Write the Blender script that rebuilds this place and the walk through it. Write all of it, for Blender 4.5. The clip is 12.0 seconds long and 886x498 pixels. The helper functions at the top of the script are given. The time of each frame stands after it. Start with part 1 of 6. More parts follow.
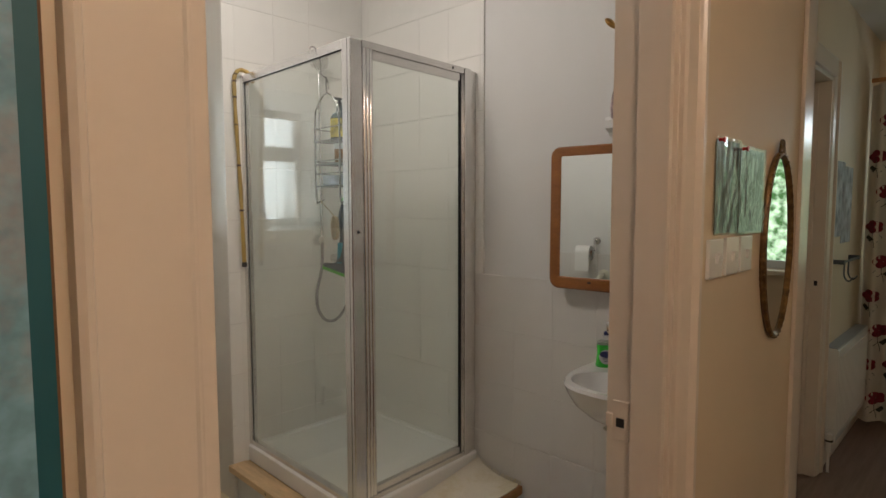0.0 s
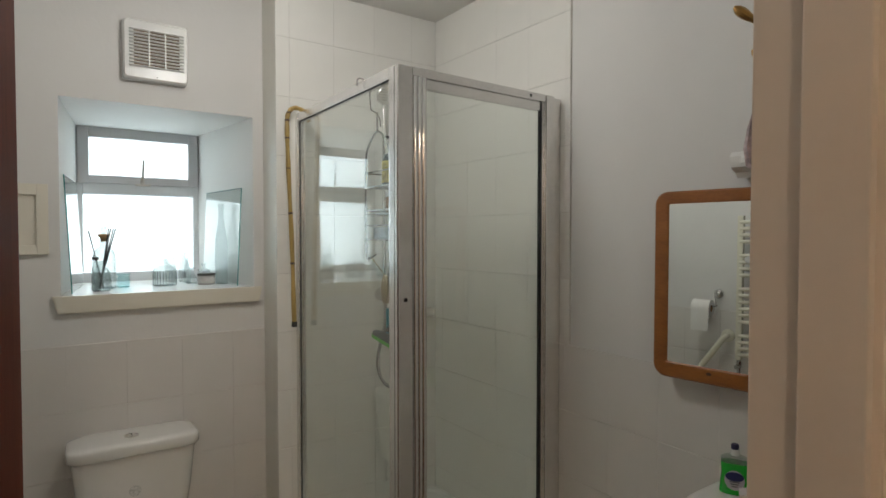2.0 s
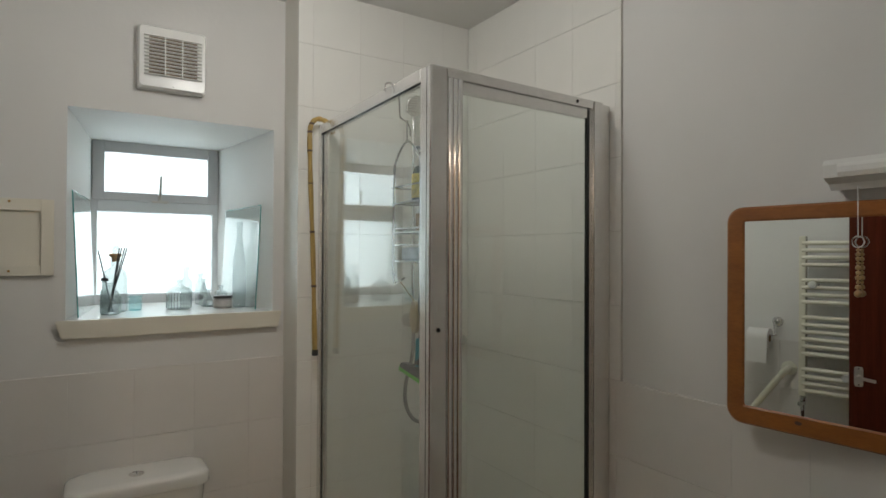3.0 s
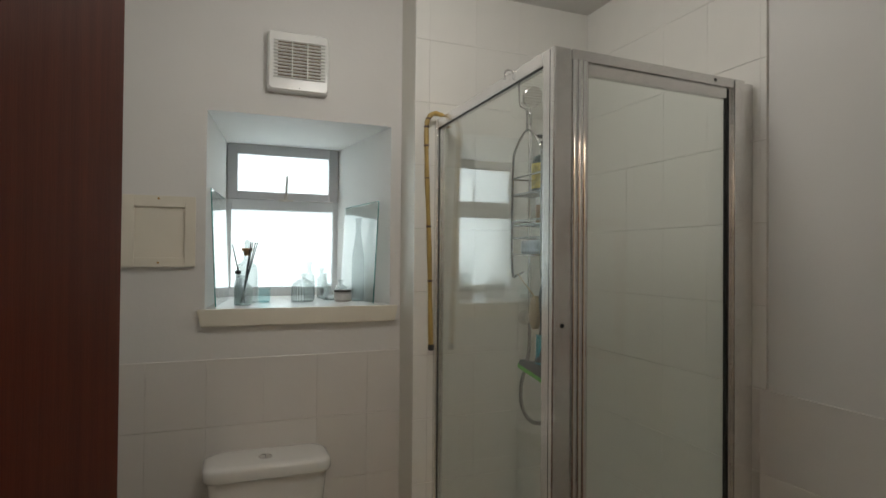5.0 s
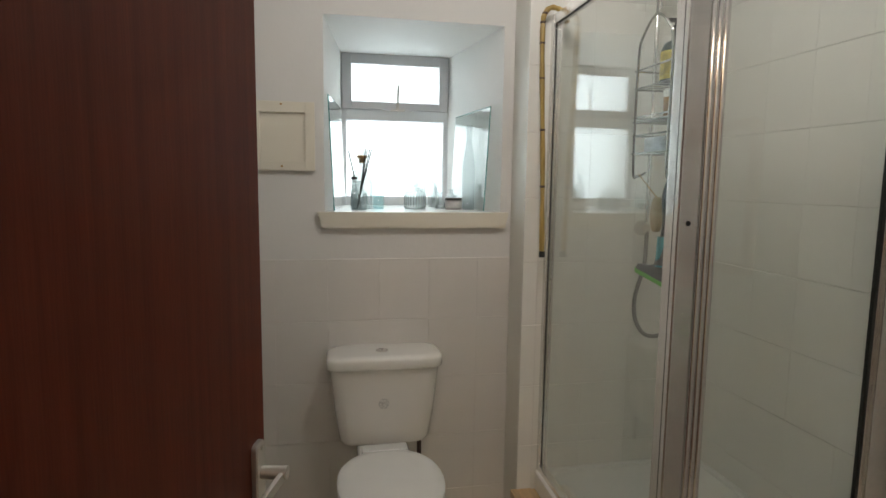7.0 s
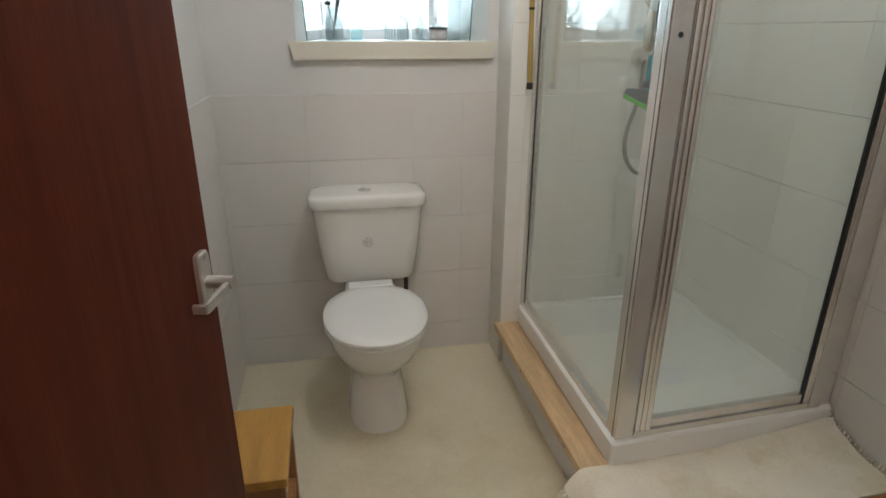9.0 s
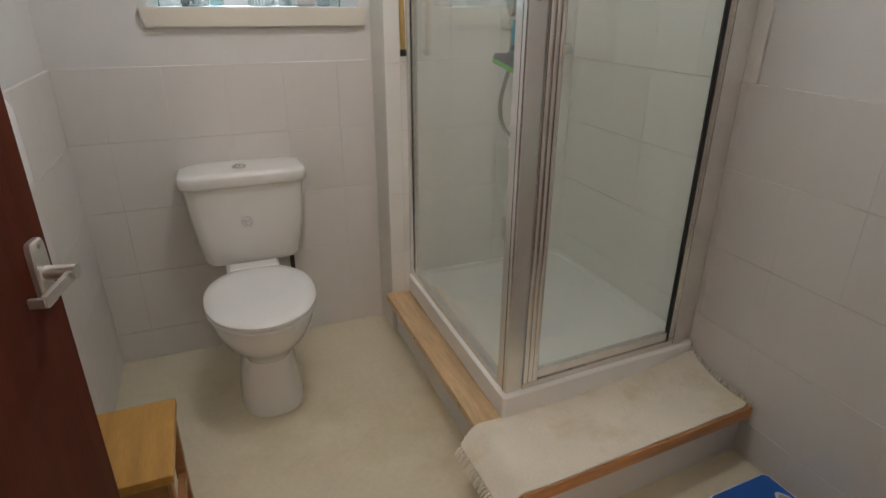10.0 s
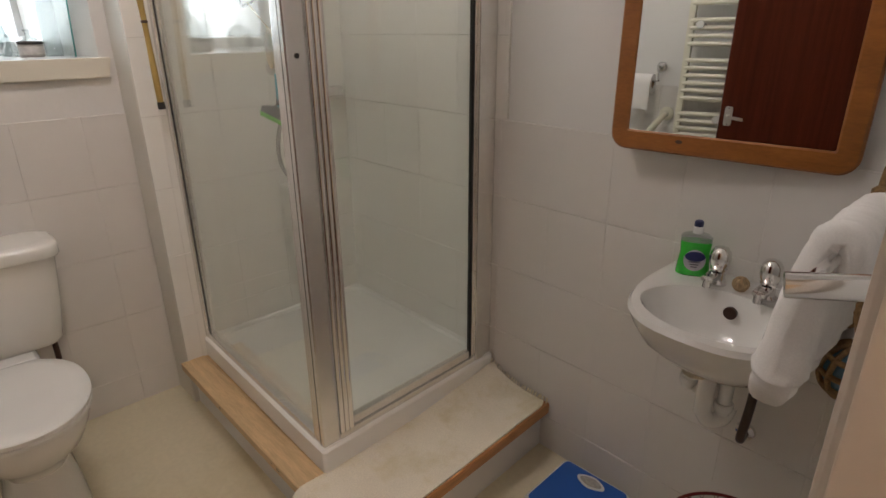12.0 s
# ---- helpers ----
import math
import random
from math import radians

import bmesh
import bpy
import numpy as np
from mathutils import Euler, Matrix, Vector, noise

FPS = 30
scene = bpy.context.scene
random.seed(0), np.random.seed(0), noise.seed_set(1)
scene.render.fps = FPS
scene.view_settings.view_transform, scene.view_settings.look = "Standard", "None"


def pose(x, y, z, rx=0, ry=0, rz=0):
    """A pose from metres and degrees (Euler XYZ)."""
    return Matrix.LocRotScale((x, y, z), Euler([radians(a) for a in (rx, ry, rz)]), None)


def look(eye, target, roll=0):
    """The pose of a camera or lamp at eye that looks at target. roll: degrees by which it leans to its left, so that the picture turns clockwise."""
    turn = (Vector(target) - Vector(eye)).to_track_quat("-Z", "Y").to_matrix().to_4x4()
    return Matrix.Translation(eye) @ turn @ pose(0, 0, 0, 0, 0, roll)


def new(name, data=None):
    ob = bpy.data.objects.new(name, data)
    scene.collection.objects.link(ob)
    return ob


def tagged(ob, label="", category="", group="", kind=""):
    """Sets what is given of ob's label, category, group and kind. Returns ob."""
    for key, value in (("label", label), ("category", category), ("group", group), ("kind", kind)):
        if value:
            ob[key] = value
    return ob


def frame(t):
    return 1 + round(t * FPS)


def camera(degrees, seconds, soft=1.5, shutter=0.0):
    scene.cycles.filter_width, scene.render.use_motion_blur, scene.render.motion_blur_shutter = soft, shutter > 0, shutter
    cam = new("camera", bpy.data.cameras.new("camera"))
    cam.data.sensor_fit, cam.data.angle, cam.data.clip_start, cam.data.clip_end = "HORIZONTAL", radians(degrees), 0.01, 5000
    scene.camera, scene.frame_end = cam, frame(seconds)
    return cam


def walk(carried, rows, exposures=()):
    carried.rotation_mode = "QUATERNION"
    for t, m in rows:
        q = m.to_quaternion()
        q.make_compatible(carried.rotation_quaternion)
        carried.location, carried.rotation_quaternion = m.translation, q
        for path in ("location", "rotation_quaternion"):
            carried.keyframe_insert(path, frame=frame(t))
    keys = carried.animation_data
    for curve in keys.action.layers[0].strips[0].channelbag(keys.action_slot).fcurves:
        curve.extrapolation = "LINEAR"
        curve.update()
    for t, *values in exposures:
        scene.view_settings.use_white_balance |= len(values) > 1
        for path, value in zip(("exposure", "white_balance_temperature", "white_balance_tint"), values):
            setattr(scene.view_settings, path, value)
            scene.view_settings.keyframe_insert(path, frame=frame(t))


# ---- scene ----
cam = camera(75.3, 12.0)
PATH = [
    (0, (0.518, 0.433, 1.387), (1.938, 1.834, 1.238), -0.1),
    (0.5, (0.65, 0.491, 1.409), (1.996, 1.963, 1.261), -0.1),
    (1, (0.773, 0.542, 1.455), (2.032, 2.09, 1.314), -0.2),
    (1.5, (0.835, 0.574, 1.477), (2.028, 2.176, 1.372), -0.1),
    (2, (0.909, 0.662, 1.487), (2.05, 2.304, 1.435), 0.0),
    (2.5, (0.977, 0.778, 1.492), (2.085, 2.442, 1.489), 0.1),
    (4.5, (1.013, 0.899, 1.466), (1.863, 2.709, 1.5), 0.4),
    (5, (0.989, 0.907, 1.461), (1.726, 2.766, 1.486), 0.5),
    (5.5, (0.974, 0.914, 1.446), (1.574, 2.822, 1.448), 0.5),
    (6, (0.978, 0.925, 1.426), (1.464, 2.864, 1.378), 0.6),
    (6.5, (0.967, 0.923, 1.406), (1.393, 2.873, 1.277), 0.7),
    (7, (0.97, 0.926, 1.379), (1.36, 2.874, 1.149), 0.8),
    (8.8, (1.043, 0.953, 1.304), (1.383, 2.802, 0.621), 0.2),
    (9, (1.051, 0.952, 1.298), (1.411, 2.787, 0.589), 0.2),
    (9.5, (1.072, 0.95, 1.292), (1.55, 2.737, 0.533), 0.3),
    (10, (1.085, 0.944, 1.287), (1.779, 2.643, 0.493), 0.3),
    (10.5, (1.102, 0.945, 1.284), (1.97, 2.535, 0.437), -0.0),
    (11, (1.108, 0.946, 1.293), (2.134, 2.43, 0.429), -0.1),
    (11.5, (1.11, 0.944, 1.323), (2.266, 2.342, 0.482), -0.2),
    (12, (1.125, 0.943, 1.349), (2.393, 2.312, 0.627), -0.4),
]
walk(cam, [(t, look(eye, target, lean)) for t, eye, target, lean in PATH],
     exposures=[(0.0, -0.40, 6500, 10), (1.5, -0.5, 6200, 7), (2.5, -0.70, 6150, 4), (4.5, -0.96, 6300, 5), (5.5, -0.97, 6350, 6), (7.0, -0.47, 6300, 7), (8.8, 0.08, 5850, 6), (9.5, 0.05, 5850, 6), (10.5, -0.12, 6200, 15), (12.0, -0.12, 6500, 15)])


# daylight outside
world = bpy.data.worlds.new("sky")
scene.world = world
world.use_nodes = True
wn = world.node_tree.nodes
sky = wn.new("ShaderNodeTexSky")
sky.sky_type, sky.sun_disc = "NISHITA", False
sky.sun_elevation, sky.sun_rotation = radians(48), radians(200)
world.node_tree.links.new(sky.outputs[0], wn["Background"].inputs[0])
wn["Background"].inputs[1].default_value = 0.1

sun = new("sun", bpy.data.lights.new("sun", "SUN"))
sun.data.energy, sun.data.angle, sun.data.color = 1.2, radians(12), (1.0, 0.96, 0.9)
sun.matrix_basis = look((6, 8, 12), (2, 2, 0))


def area(name, eye, target, w, h, power, colour):
    ob = new(name, bpy.data.lights.new(name, "AREA"))
    ob.data.shape, ob.data.size, ob.data.size_y = "RECTANGLE", w, h
    ob.data.energy, ob.data.color = power, colour
    ob.matrix_basis = look(eye, target)
    return ob


area("window_daylight", (1.30, 4.02, 1.66), (1.30, 3.0, 1.50), 0.62, 0.80, 7.2, (0.90, 0.94, 1.0))
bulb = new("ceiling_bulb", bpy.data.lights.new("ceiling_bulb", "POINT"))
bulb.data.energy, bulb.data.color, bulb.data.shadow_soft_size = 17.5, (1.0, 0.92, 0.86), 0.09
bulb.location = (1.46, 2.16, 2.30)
area("hall_window_daylight", (5.34, 0.22, 1.92), (4.0, 0.22, 1.30), 0.9, 0.12, 5, (0.80, 0.90, 1.0))
# unseen fill lamp, added in place of daylight reaching the hall's near end
hall_bulb = new("hall_bulb", bpy.data.lights.new("hall_bulb", "POINT"))
hall_bulb.data.energy, hall_bulb.data.color, hall_bulb.data.shadow_soft_size = 22, (1.0, 0.78, 0.62), 0.1
hall_bulb.location = (0.62, -0.22, 2.22)


# ---- building helpers ----
def thing(name, at, label, category, group="", kind=""):
    ob = new(name)
    ob.location = at
    ob.empty_display_size = 0.05
    return tagged(ob, label, category, group, kind)


def part(name, bm, material, parent=None, label="", smooth=False):
    me = bpy.data.meshes.new(name)
    bmesh.ops.recalc_face_normals(bm, faces=bm.faces)
    bm.to_mesh(me)
    bm.free()
    me.materials.append(material)
    if smooth:
        me.shade_smooth()
        me.set_sharp_from_angle(angle=radians(42 if smooth is True else smooth))
    ob = new(name, me)
    if parent is not None:
        ob.parent = parent
        if parent.type == "EMPTY":
            ob.matrix_parent_inverse = parent.matrix_basis.inverted()
    if label:
        ob["label"] = label
    return ob


def skew(things, front, side):
    """The shower stands out of square: its front falls back towards the mirror wall, its side leans in towards the back wall."""
    for ob in things:
        for o in ob.children_recursive:
            for v in o.data.vertices:
                x, y = v.co.x, v.co.y
                across, back = (x - 1.74) / 0.72, (y - 2.10) / 0.86
                v.co.y = y + front * max(0.0, across) * min(1.0, max(0.0, 1 - back))
                v.co.x = x + side * max(0.0, min(1.0, back)) * min(1.0, max(0.0, 1 - across))


def solid(name, bm, material, label, category, kind="", smooth=False):
    return tagged(part(name, bm, material, None, "", smooth), label, category, "", kind)


def box(x0, y0, z0, x1, y1, z1, bevel=0.0, seg=2, bm=None):
    own = bmesh.new()
    bmesh.ops.create_cube(own, size=1, matrix=Matrix.Translation(((x0 + x1) / 2, (y0 + y1) / 2, (z0 + z1) / 2)) @ Matrix.Diagonal((abs(x1 - x0), abs(y1 - y0), abs(z1 - z0), 1)))
    if bevel:
        bmesh.ops.bevel(own, geom=own.edges[:], offset=bevel, segments=seg, affect="EDGES", profile=0.7)
    if bm is None:
        return own
    return join(bm, own)


def join(bm, other):
    me = bpy.data.meshes.new("joining")
    other.to_mesh(me)
    other.free()
    bm.from_mesh(me)
    bpy.data.meshes.remove(me)
    return bm


def moved(bm, m):
    bmesh.ops.transform(bm, matrix=m, verts=bm.verts[:])
    return bm


def loft(rings, closed=True, cap=True):
    """A skin over rings of equally many points."""
    bm = bmesh.new()
    vs = [[bm.verts.new(p) for p in r] for r in rings]
    n = len(vs[0])
    for a, b in zip(vs, vs[1:]):
        for i in range(n if closed else n - 1):
            j = (i + 1) % n
            bm.faces.new((a[i], a[j], b[j], b[i]))
    if cap:
        bm.faces.new(vs[0])
        bm.faces.new(vs[-1])
    return bm


def lathe(profile, at=(0, 0, 0), axis="z", n=24, cap=True):
    """A turned solid from (radius, height) pairs."""
    rings = []
    for r, h in profile:
        ring = []
        for i in range(n):
            a = 2 * math.pi * i / n
            c, s = r * math.cos(a), r * math.sin(a)
            p = {"z": (c, s, h), "x": (h, c, s), "y": (c, h, s)}[axis]
            ring.append((p[0] + at[0], p[1] + at[1], p[2] + at[2]))
        rings.append(ring)
    return loft(rings, cap=cap)


def tube(points, r, n=10, cap=True, closed=False):
    """A round bar along a line of points."""
    pts = [Vector(p) for p in points]
    rings = []
    normal = None
    m = len(pts)
    for i, p in enumerate(pts):
        if closed:
            d = pts[(i + 1) % m] - pts[i - 1]
        else:
            d = pts[min(i + 1, m - 1)] - pts[max(i - 1, 0)]
        d.normalize()
        if normal is None:
            normal = d.orthogonal().normalized()
        else:
            normal = (normal - d * normal.dot(d)).normalized()
        side = d.cross(normal)
        rad = r[i] if isinstance(r, (list, tuple)) else r
        rings.append([p + rad * (math.cos(2 * math.pi * k / n) * normal + math.sin(2 * math.pi * k / n) * side) for k in range(n)])
    if closed:
        rings.append(rings[0])
        bm = loft(rings, cap=False)
        bmesh.ops.remove_doubles(bm, verts=bm.verts[:], dist=1e-6)
        return bm
    return loft(rings, cap=cap)


def bend(points, steps=6):
    """A smooth line through the points."""
    p = [Vector(q) for q in points]
    p = [2 * p[0] - p[1]] + p + [2 * p[-1] - p[-2]]
    out = []
    for i in range(1, len(p) - 2):
        for k in range(steps):
            t = k / steps
            a, b, c, d = p[i - 1], p[i], p[i + 1], p[i + 2]
            out.append(0.5 * (2 * b + (c - a) * t + (2 * a - 5 * b + 4 * c - d) * t * t + (3 * b - a - 3 * c + d) * t ** 3))
    out.append(p[-2])
    return out


def oval(cx, cy, z, a, b, n=32, power=2.0, back=None):
    """A flat ring, rounder or squarer by its power; back squares off the side away from -y."""
    out = []
    for i in range(n):
        t = 2 * math.pi * i / n
        c, s = math.cos(t), math.sin(t)
        q = power
        x = a * math.copysign(abs(c) ** (2 / q), c)
        y = b * math.copysign(abs(s) ** (2 / q), s)
        if back is not None and y > back:
            y = back
        out.append((cx + x, cy + y, z))
    return out


# ---- materials ----
def shader(name, colour, rough=0.5, metal=0.0, vary=0.06, scale=6.0, grain=0.0, grain_scale=120.0, bump=0.0, coat=0.0, stretch=(1, 1, 1), stain=None, stain_amount=0.0, stain_scale=2.0, spec=0.5):
    m = bpy.data.materials.new(name)
    m.use_nodes = True
    nt = m.node_tree
    n, l = nt.nodes, nt.links
    b = n["Principled BSDF"]
    b.inputs["Roughness"].default_value = rough
    b.inputs["Metallic"].default_value = metal
    b.inputs["Coat Weight"].default_value = coat
    b.inputs["Specular IOR Level"].default_value = spec
    co = n.new("ShaderNodeTexCoord")
    mp = n.new("ShaderNodeMapping")
    mp.inputs["Scale"].default_value = stretch
    l.new(co.outputs["Object"], mp.inputs[0])
    big = n.new("ShaderNodeTexNoise")
    big.inputs["Scale"].default_value, big.inputs["Detail"].default_value = scale, 4
    l.new(mp.outputs[0], big.inputs["Vector"])
    ramp = n.new("ShaderNodeValToRGB")
    lo = [max(0, c * (1 - vary)) for c in colour]
    hi = [min(1, c * (1 + vary)) for c in colour]
    ramp.color_ramp.elements[0].position, ramp.color_ramp.elements[1].position = 0.3, 0.7
    ramp.color_ramp.elements[0].color, ramp.color_ramp.elements[1].color = (*lo, 1), (*hi, 1)
    l.new(big.outputs[0], ramp.inputs[0])
    out = ramp.outputs[0]
    fine = n.new("ShaderNodeTexNoise")
    fine.inputs["Scale"].default_value, fine.inputs["Detail"].default_value = grain_scale, 3
    l.new(mp.outputs[0], fine.inputs["Vector"])
    if grain:
        mix = n.new("ShaderNodeMix")
        mix.data_type, mix.blend_type = "RGBA", "MULTIPLY"
        mix.inputs[0].default_value = 1.0
        r2 = n.new("ShaderNodeValToRGB")
        r2.color_ramp.elements[0].position, r2.color_ramp.elements[1].position = 0.35, 0.65
        r2.color_ramp.elements[0].color = (1 - grain, 1 - grain, 1 - grain, 1)
        l.new(fine.outputs[0], r2.inputs[0])
        l.new(out, mix.inputs[6])
        l.new(r2.outputs[0], mix.inputs[7])
        out = mix.outputs[2]
    if stain is not None:
        sn = n.new("ShaderNodeTexNoise")
        sn.inputs["Scale"].default_value, sn.inputs["Detail"].default_value, sn.inputs["Roughness"].default_value = stain_scale, 6, 0.65
        l.new(co.outputs["Object"], sn.inputs["Vector"])
        r3 = n.new("ShaderNodeValToRGB")
        r3.color_ramp.elements[0].position, r3.color_ramp.elements[1].position = 0.5, 0.75
        r3.color_ramp.elements[0].color = (0, 0, 0, 1)
        r3.color_ramp.elements[1].color = (stain_amount, stain_amount, stain_amount, 1)
        l.new(sn.outputs[0], r3.inputs[0])
        mix = n.new("ShaderNodeMix")
        mix.data_type = "RGBA"
        l.new(r3.outputs[0], mix.inputs[0])
        l.new(out, mix.inputs[6])
        mix.inputs[7].default_value = (*stain, 1)
        out = mix.outputs[2]
    l.new(out, b.inputs["Base Color"])
    if bump:
        bp = n.new("ShaderNodeBump")
        bp.inputs["Strength"].default_value, bp.inputs["Distance"].default_value = bump, 0.2 / grain_scale
        l.new(fine.outputs[0], bp.inputs["Height"])
        l.new(bp.outputs[0], b.inputs["Normal"])
    return m


def glass(name, tint, haze=0.04, gloss=1.0, milky=False, power=4.0):
    """A thin clear pane: see-through, with the reflection that its angle gives."""
    m = bpy.data.materials.new(name)
    m.use_nodes = True
    n, l = m.node_tree.nodes, m.node_tree.links
    n.remove(n["Principled BSDF"])
    tr, gl, df = n.new("ShaderNodeBsdfTransparent"), n.new("ShaderNodeBsdfGlossy"), n.new("ShaderNodeBsdfTranslucent" if milky else "ShaderNodeBsdfDiffuse")
    tr.inputs[0].default_value = (*tint, 1)
    gl.inputs["Roughness"].default_value = 0.0
    gl.inputs[0].default_value = (gloss, gloss, gloss, 1)
    df.inputs[0].default_value = (0.75, 0.8, 0.77, 1)
    lw, pw, sc = n.new("ShaderNodeLayerWeight"), n.new("ShaderNodeMath"), n.new("ShaderNodeMath")
    lw.inputs[0].default_value = 0.5
    pw.operation, sc.operation = "POWER", "MULTIPLY_ADD"
    pw.inputs[1].default_value = power
    sc.inputs[1].default_value, sc.inputs[2].default_value = 0.9, 0.026
    l.new(lw.outputs["Facing"], pw.inputs[0])
    l.new(pw.outputs[0], sc.inputs[0])
    a, b = n.new("ShaderNodeMixShader"), n.new("ShaderNodeMixShader")
    a.inputs[0].default_value = haze
    l.new(tr.outputs[0], a.inputs[1])
    l.new(df.outputs[0], a.inputs[2])
    l.new(sc.outputs[0], b.inputs[0])
    l.new(a.outputs[0], b.inputs[1])
    l.new(gl.outputs[0], b.inputs[2])
    l.new(b.outputs[0], n["Material Output"].inputs[0])
    return m


def glow(name, low, high, strength, scale):
    m = bpy.data.materials.new(name)
    m.use_nodes = True
    n, l = m.node_tree.nodes, m.node_tree.links
    n.remove(n["Principled BSDF"])
    em, no, ra = n.new("ShaderNodeEmission"), n.new("ShaderNodeTexNoise"), n.new("ShaderNodeValToRGB")
    no.inputs["Scale"].default_value, no.inputs["Detail"].default_value = scale, 8
    ra.color_ramp.elements[0].position, ra.color_ramp.elements[1].position = 0.4, 0.62
    ra.color_ramp.elements[0].color, ra.color_ramp.elements[1].color = (*low, 1), (*high, 1)
    em.inputs[1].default_value = strength
    co = n.new("ShaderNodeTexCoord")
    l.new(co.outputs["Object"], no.inputs["Vector"])
    l.new(no.outputs[0], ra.inputs[0])
    l.new(ra.outputs[0], em.inputs[0])
    l.new(em.outputs[0], n["Material Output"].inputs[0])
    return m


def frosted(name):
    m = bpy.data.materials.new(name)
    m.use_nodes = True
    n, l = m.node_tree.nodes, m.node_tree.links
    n.remove(n["Principled BSDF"])
    tr, tl, gl = n.new("ShaderNodeBsdfTransparent"), n.new("ShaderNodeBsdfTranslucent"), n.new("ShaderNodeBsdfGlossy")
    tr.inputs[0].default_value = (0.96, 0.98, 0.97, 1)
    tl.inputs[0].default_value = (0.9, 0.93, 0.92, 1)
    gl.inputs["Roughness"].default_value = 0.25
    a, b = n.new("ShaderNodeMixShader"), n.new("ShaderNodeMixShader")
    a.inputs[0].default_value, b.inputs[0].default_value = 0.5, 0.05
    l.new(tr.outputs[0], a.inputs[1])
    l.new(tl.outputs[0], a.inputs[2])
    l.new(a.outputs[0], b.inputs[1])
    l.new(gl.outputs[0], b.inputs[2])
    l.new(b.outputs[0], n["Material Output"].inputs[0])
    return m


PLASTER = shader("white_wall_paint", (0.72, 0.71, 0.69), 0.65, vary=0.02, scale=3, bump=0.12, grain_scale=60, spec=0.3)
CEILING = shader("ceiling_paint", (0.70, 0.69, 0.66), 0.8, vary=0.02, scale=3, bump=0.1, grain_scale=50, spec=0.2)
RETURN = shader("beige_gloss_paint", (0.66, 0.64, 0.58), 0.4, vary=0.03, scale=4, bump=0.05, grain_scale=40)
GROUT = shader("grout", (0.66, 0.64, 0.60), 0.85, vary=0.05, scale=12, stain=(0.48, 0.42, 0.30), stain_amount=0.3, stain_scale=3)
TILE = shader("white_painted_tile", (0.70, 0.675, 0.645), 0.42, vary=0.02, scale=5, bump=0.05, grain_scale=30)
SHOWER_TILE = shader("white_glazed_tile", (0.80, 0.79, 0.75), 0.22, vary=0.02, scale=5, bump=0.03, grain_scale=22)
VINYL = shader("cream_vinyl", (0.72, 0.65, 0.48), 0.45, vary=0.05, scale=2.5, grain=0.05, grain_scale=60, bump=0.05, stain=(0.50, 0.40, 0.21), stain_amount=0.6, stain_scale=1.9)
DOORWOOD = shader("dark_red_stained_veneer", (0.108, 0.0235, 0.0115), 0.5, vary=0.22, scale=3, grain=0.14, grain_scale=34, bump=0.04, stretch=(14, 14, 0.6), spec=0.10)
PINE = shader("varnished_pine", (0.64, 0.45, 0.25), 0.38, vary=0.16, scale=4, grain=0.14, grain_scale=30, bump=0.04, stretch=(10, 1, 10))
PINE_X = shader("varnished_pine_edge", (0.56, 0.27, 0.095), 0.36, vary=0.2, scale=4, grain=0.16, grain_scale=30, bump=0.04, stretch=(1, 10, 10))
MIRRORWOOD = shader("orange_pine_frame", (0.31, 0.112, 0.024), 0.36, vary=0.18, scale=4, grain=0.14, grain_scale=30, bump=0.03, stretch=(8, 2, 8))
# seat tone lowered: the open door's shade is mixed into this colour
STOOLWOOD = shader("golden_pine", (0.54, 0.29, 0.06), 0.35, vary=0.14, scale=4, grain=0.1, grain_scale=26, stretch=(10, 1, 10))
STOOLEDGE = shader("brown_pine_edge", (0.42, 0.20, 0.07), 0.4, vary=0.2, scale=4, grain=0.2, grain_scale=26, stretch=(1, 8, 8))
CHROME = shader("chrome", (0.78, 0.77, 0.76), 0.1, metal=1.0, vary=0.03, scale=8)
ALU = shader("silver_frame_metal", (0.84, 0.83, 0.81), 0.24, metal=0.8, vary=0.05, scale=9, grain=0.06, grain_scale=70)
SATIN = shader("pale_silver_paint", (0.62, 0.60, 0.57), 0.32, metal=0.8, vary=0.03, scale=8)
PORCELAIN = shader("white_porcelain", (0.78, 0.77, 0.74), 0.12, vary=0.015, scale=4, coat=0.4)
PLASTIC = shader("white_plastic", (0.80, 0.80, 0.78), 0.25, vary=0.02, scale=6)
TRAY = shader("white_acrylic", (0.86, 0.86, 0.84), 0.2, vary=0.02, scale=6)
GLOSS = shader("white_gloss_woodwork", (0.74, 0.66, 0.57), 0.28, vary=0.03, scale=5, bump=0.06, grain_scale=40, stain=(0.55, 0.43, 0.32), stain_amount=0.25, stain_scale=5)
CREAM = shader("cream_gloss_paint", (0.76, 0.72, 0.62), 0.35, vary=0.02, scale=6, bump=0.04, grain_scale=40)
HALLPAINT = shader("magnolia_wall_paint", (0.72, 0.60, 0.44), 0.6, vary=0.03, scale=3, bump=0.1, grain_scale=60)
LAMINATE = shader("grey_brown_laminate", (0.24, 0.16, 0.12), 0.35, vary=0.2, scale=3, grain=0.15, grain_scale=26, stretch=(1, 12, 1))
BLACK = shader("black_rubber", (0.015, 0.015, 0.015), 0.5, vary=0.1)
DARKPIPE = shader("dark_brown_pipe", (0.055, 0.026, 0.018), 0.35, vary=0.2)
BRASS = shader("aged_brass", (0.45, 0.27, 0.09), 0.3, metal=1.0, vary=0.15, scale=30)
WINFRAME = shader("white_window_paint", (0.72, 0.74, 0.76), 0.3, vary=0.02)
CASEMENT = shader("grey_aluminium_casement", (0.60, 0.60, 0.62), 0.4, vary=0.03)
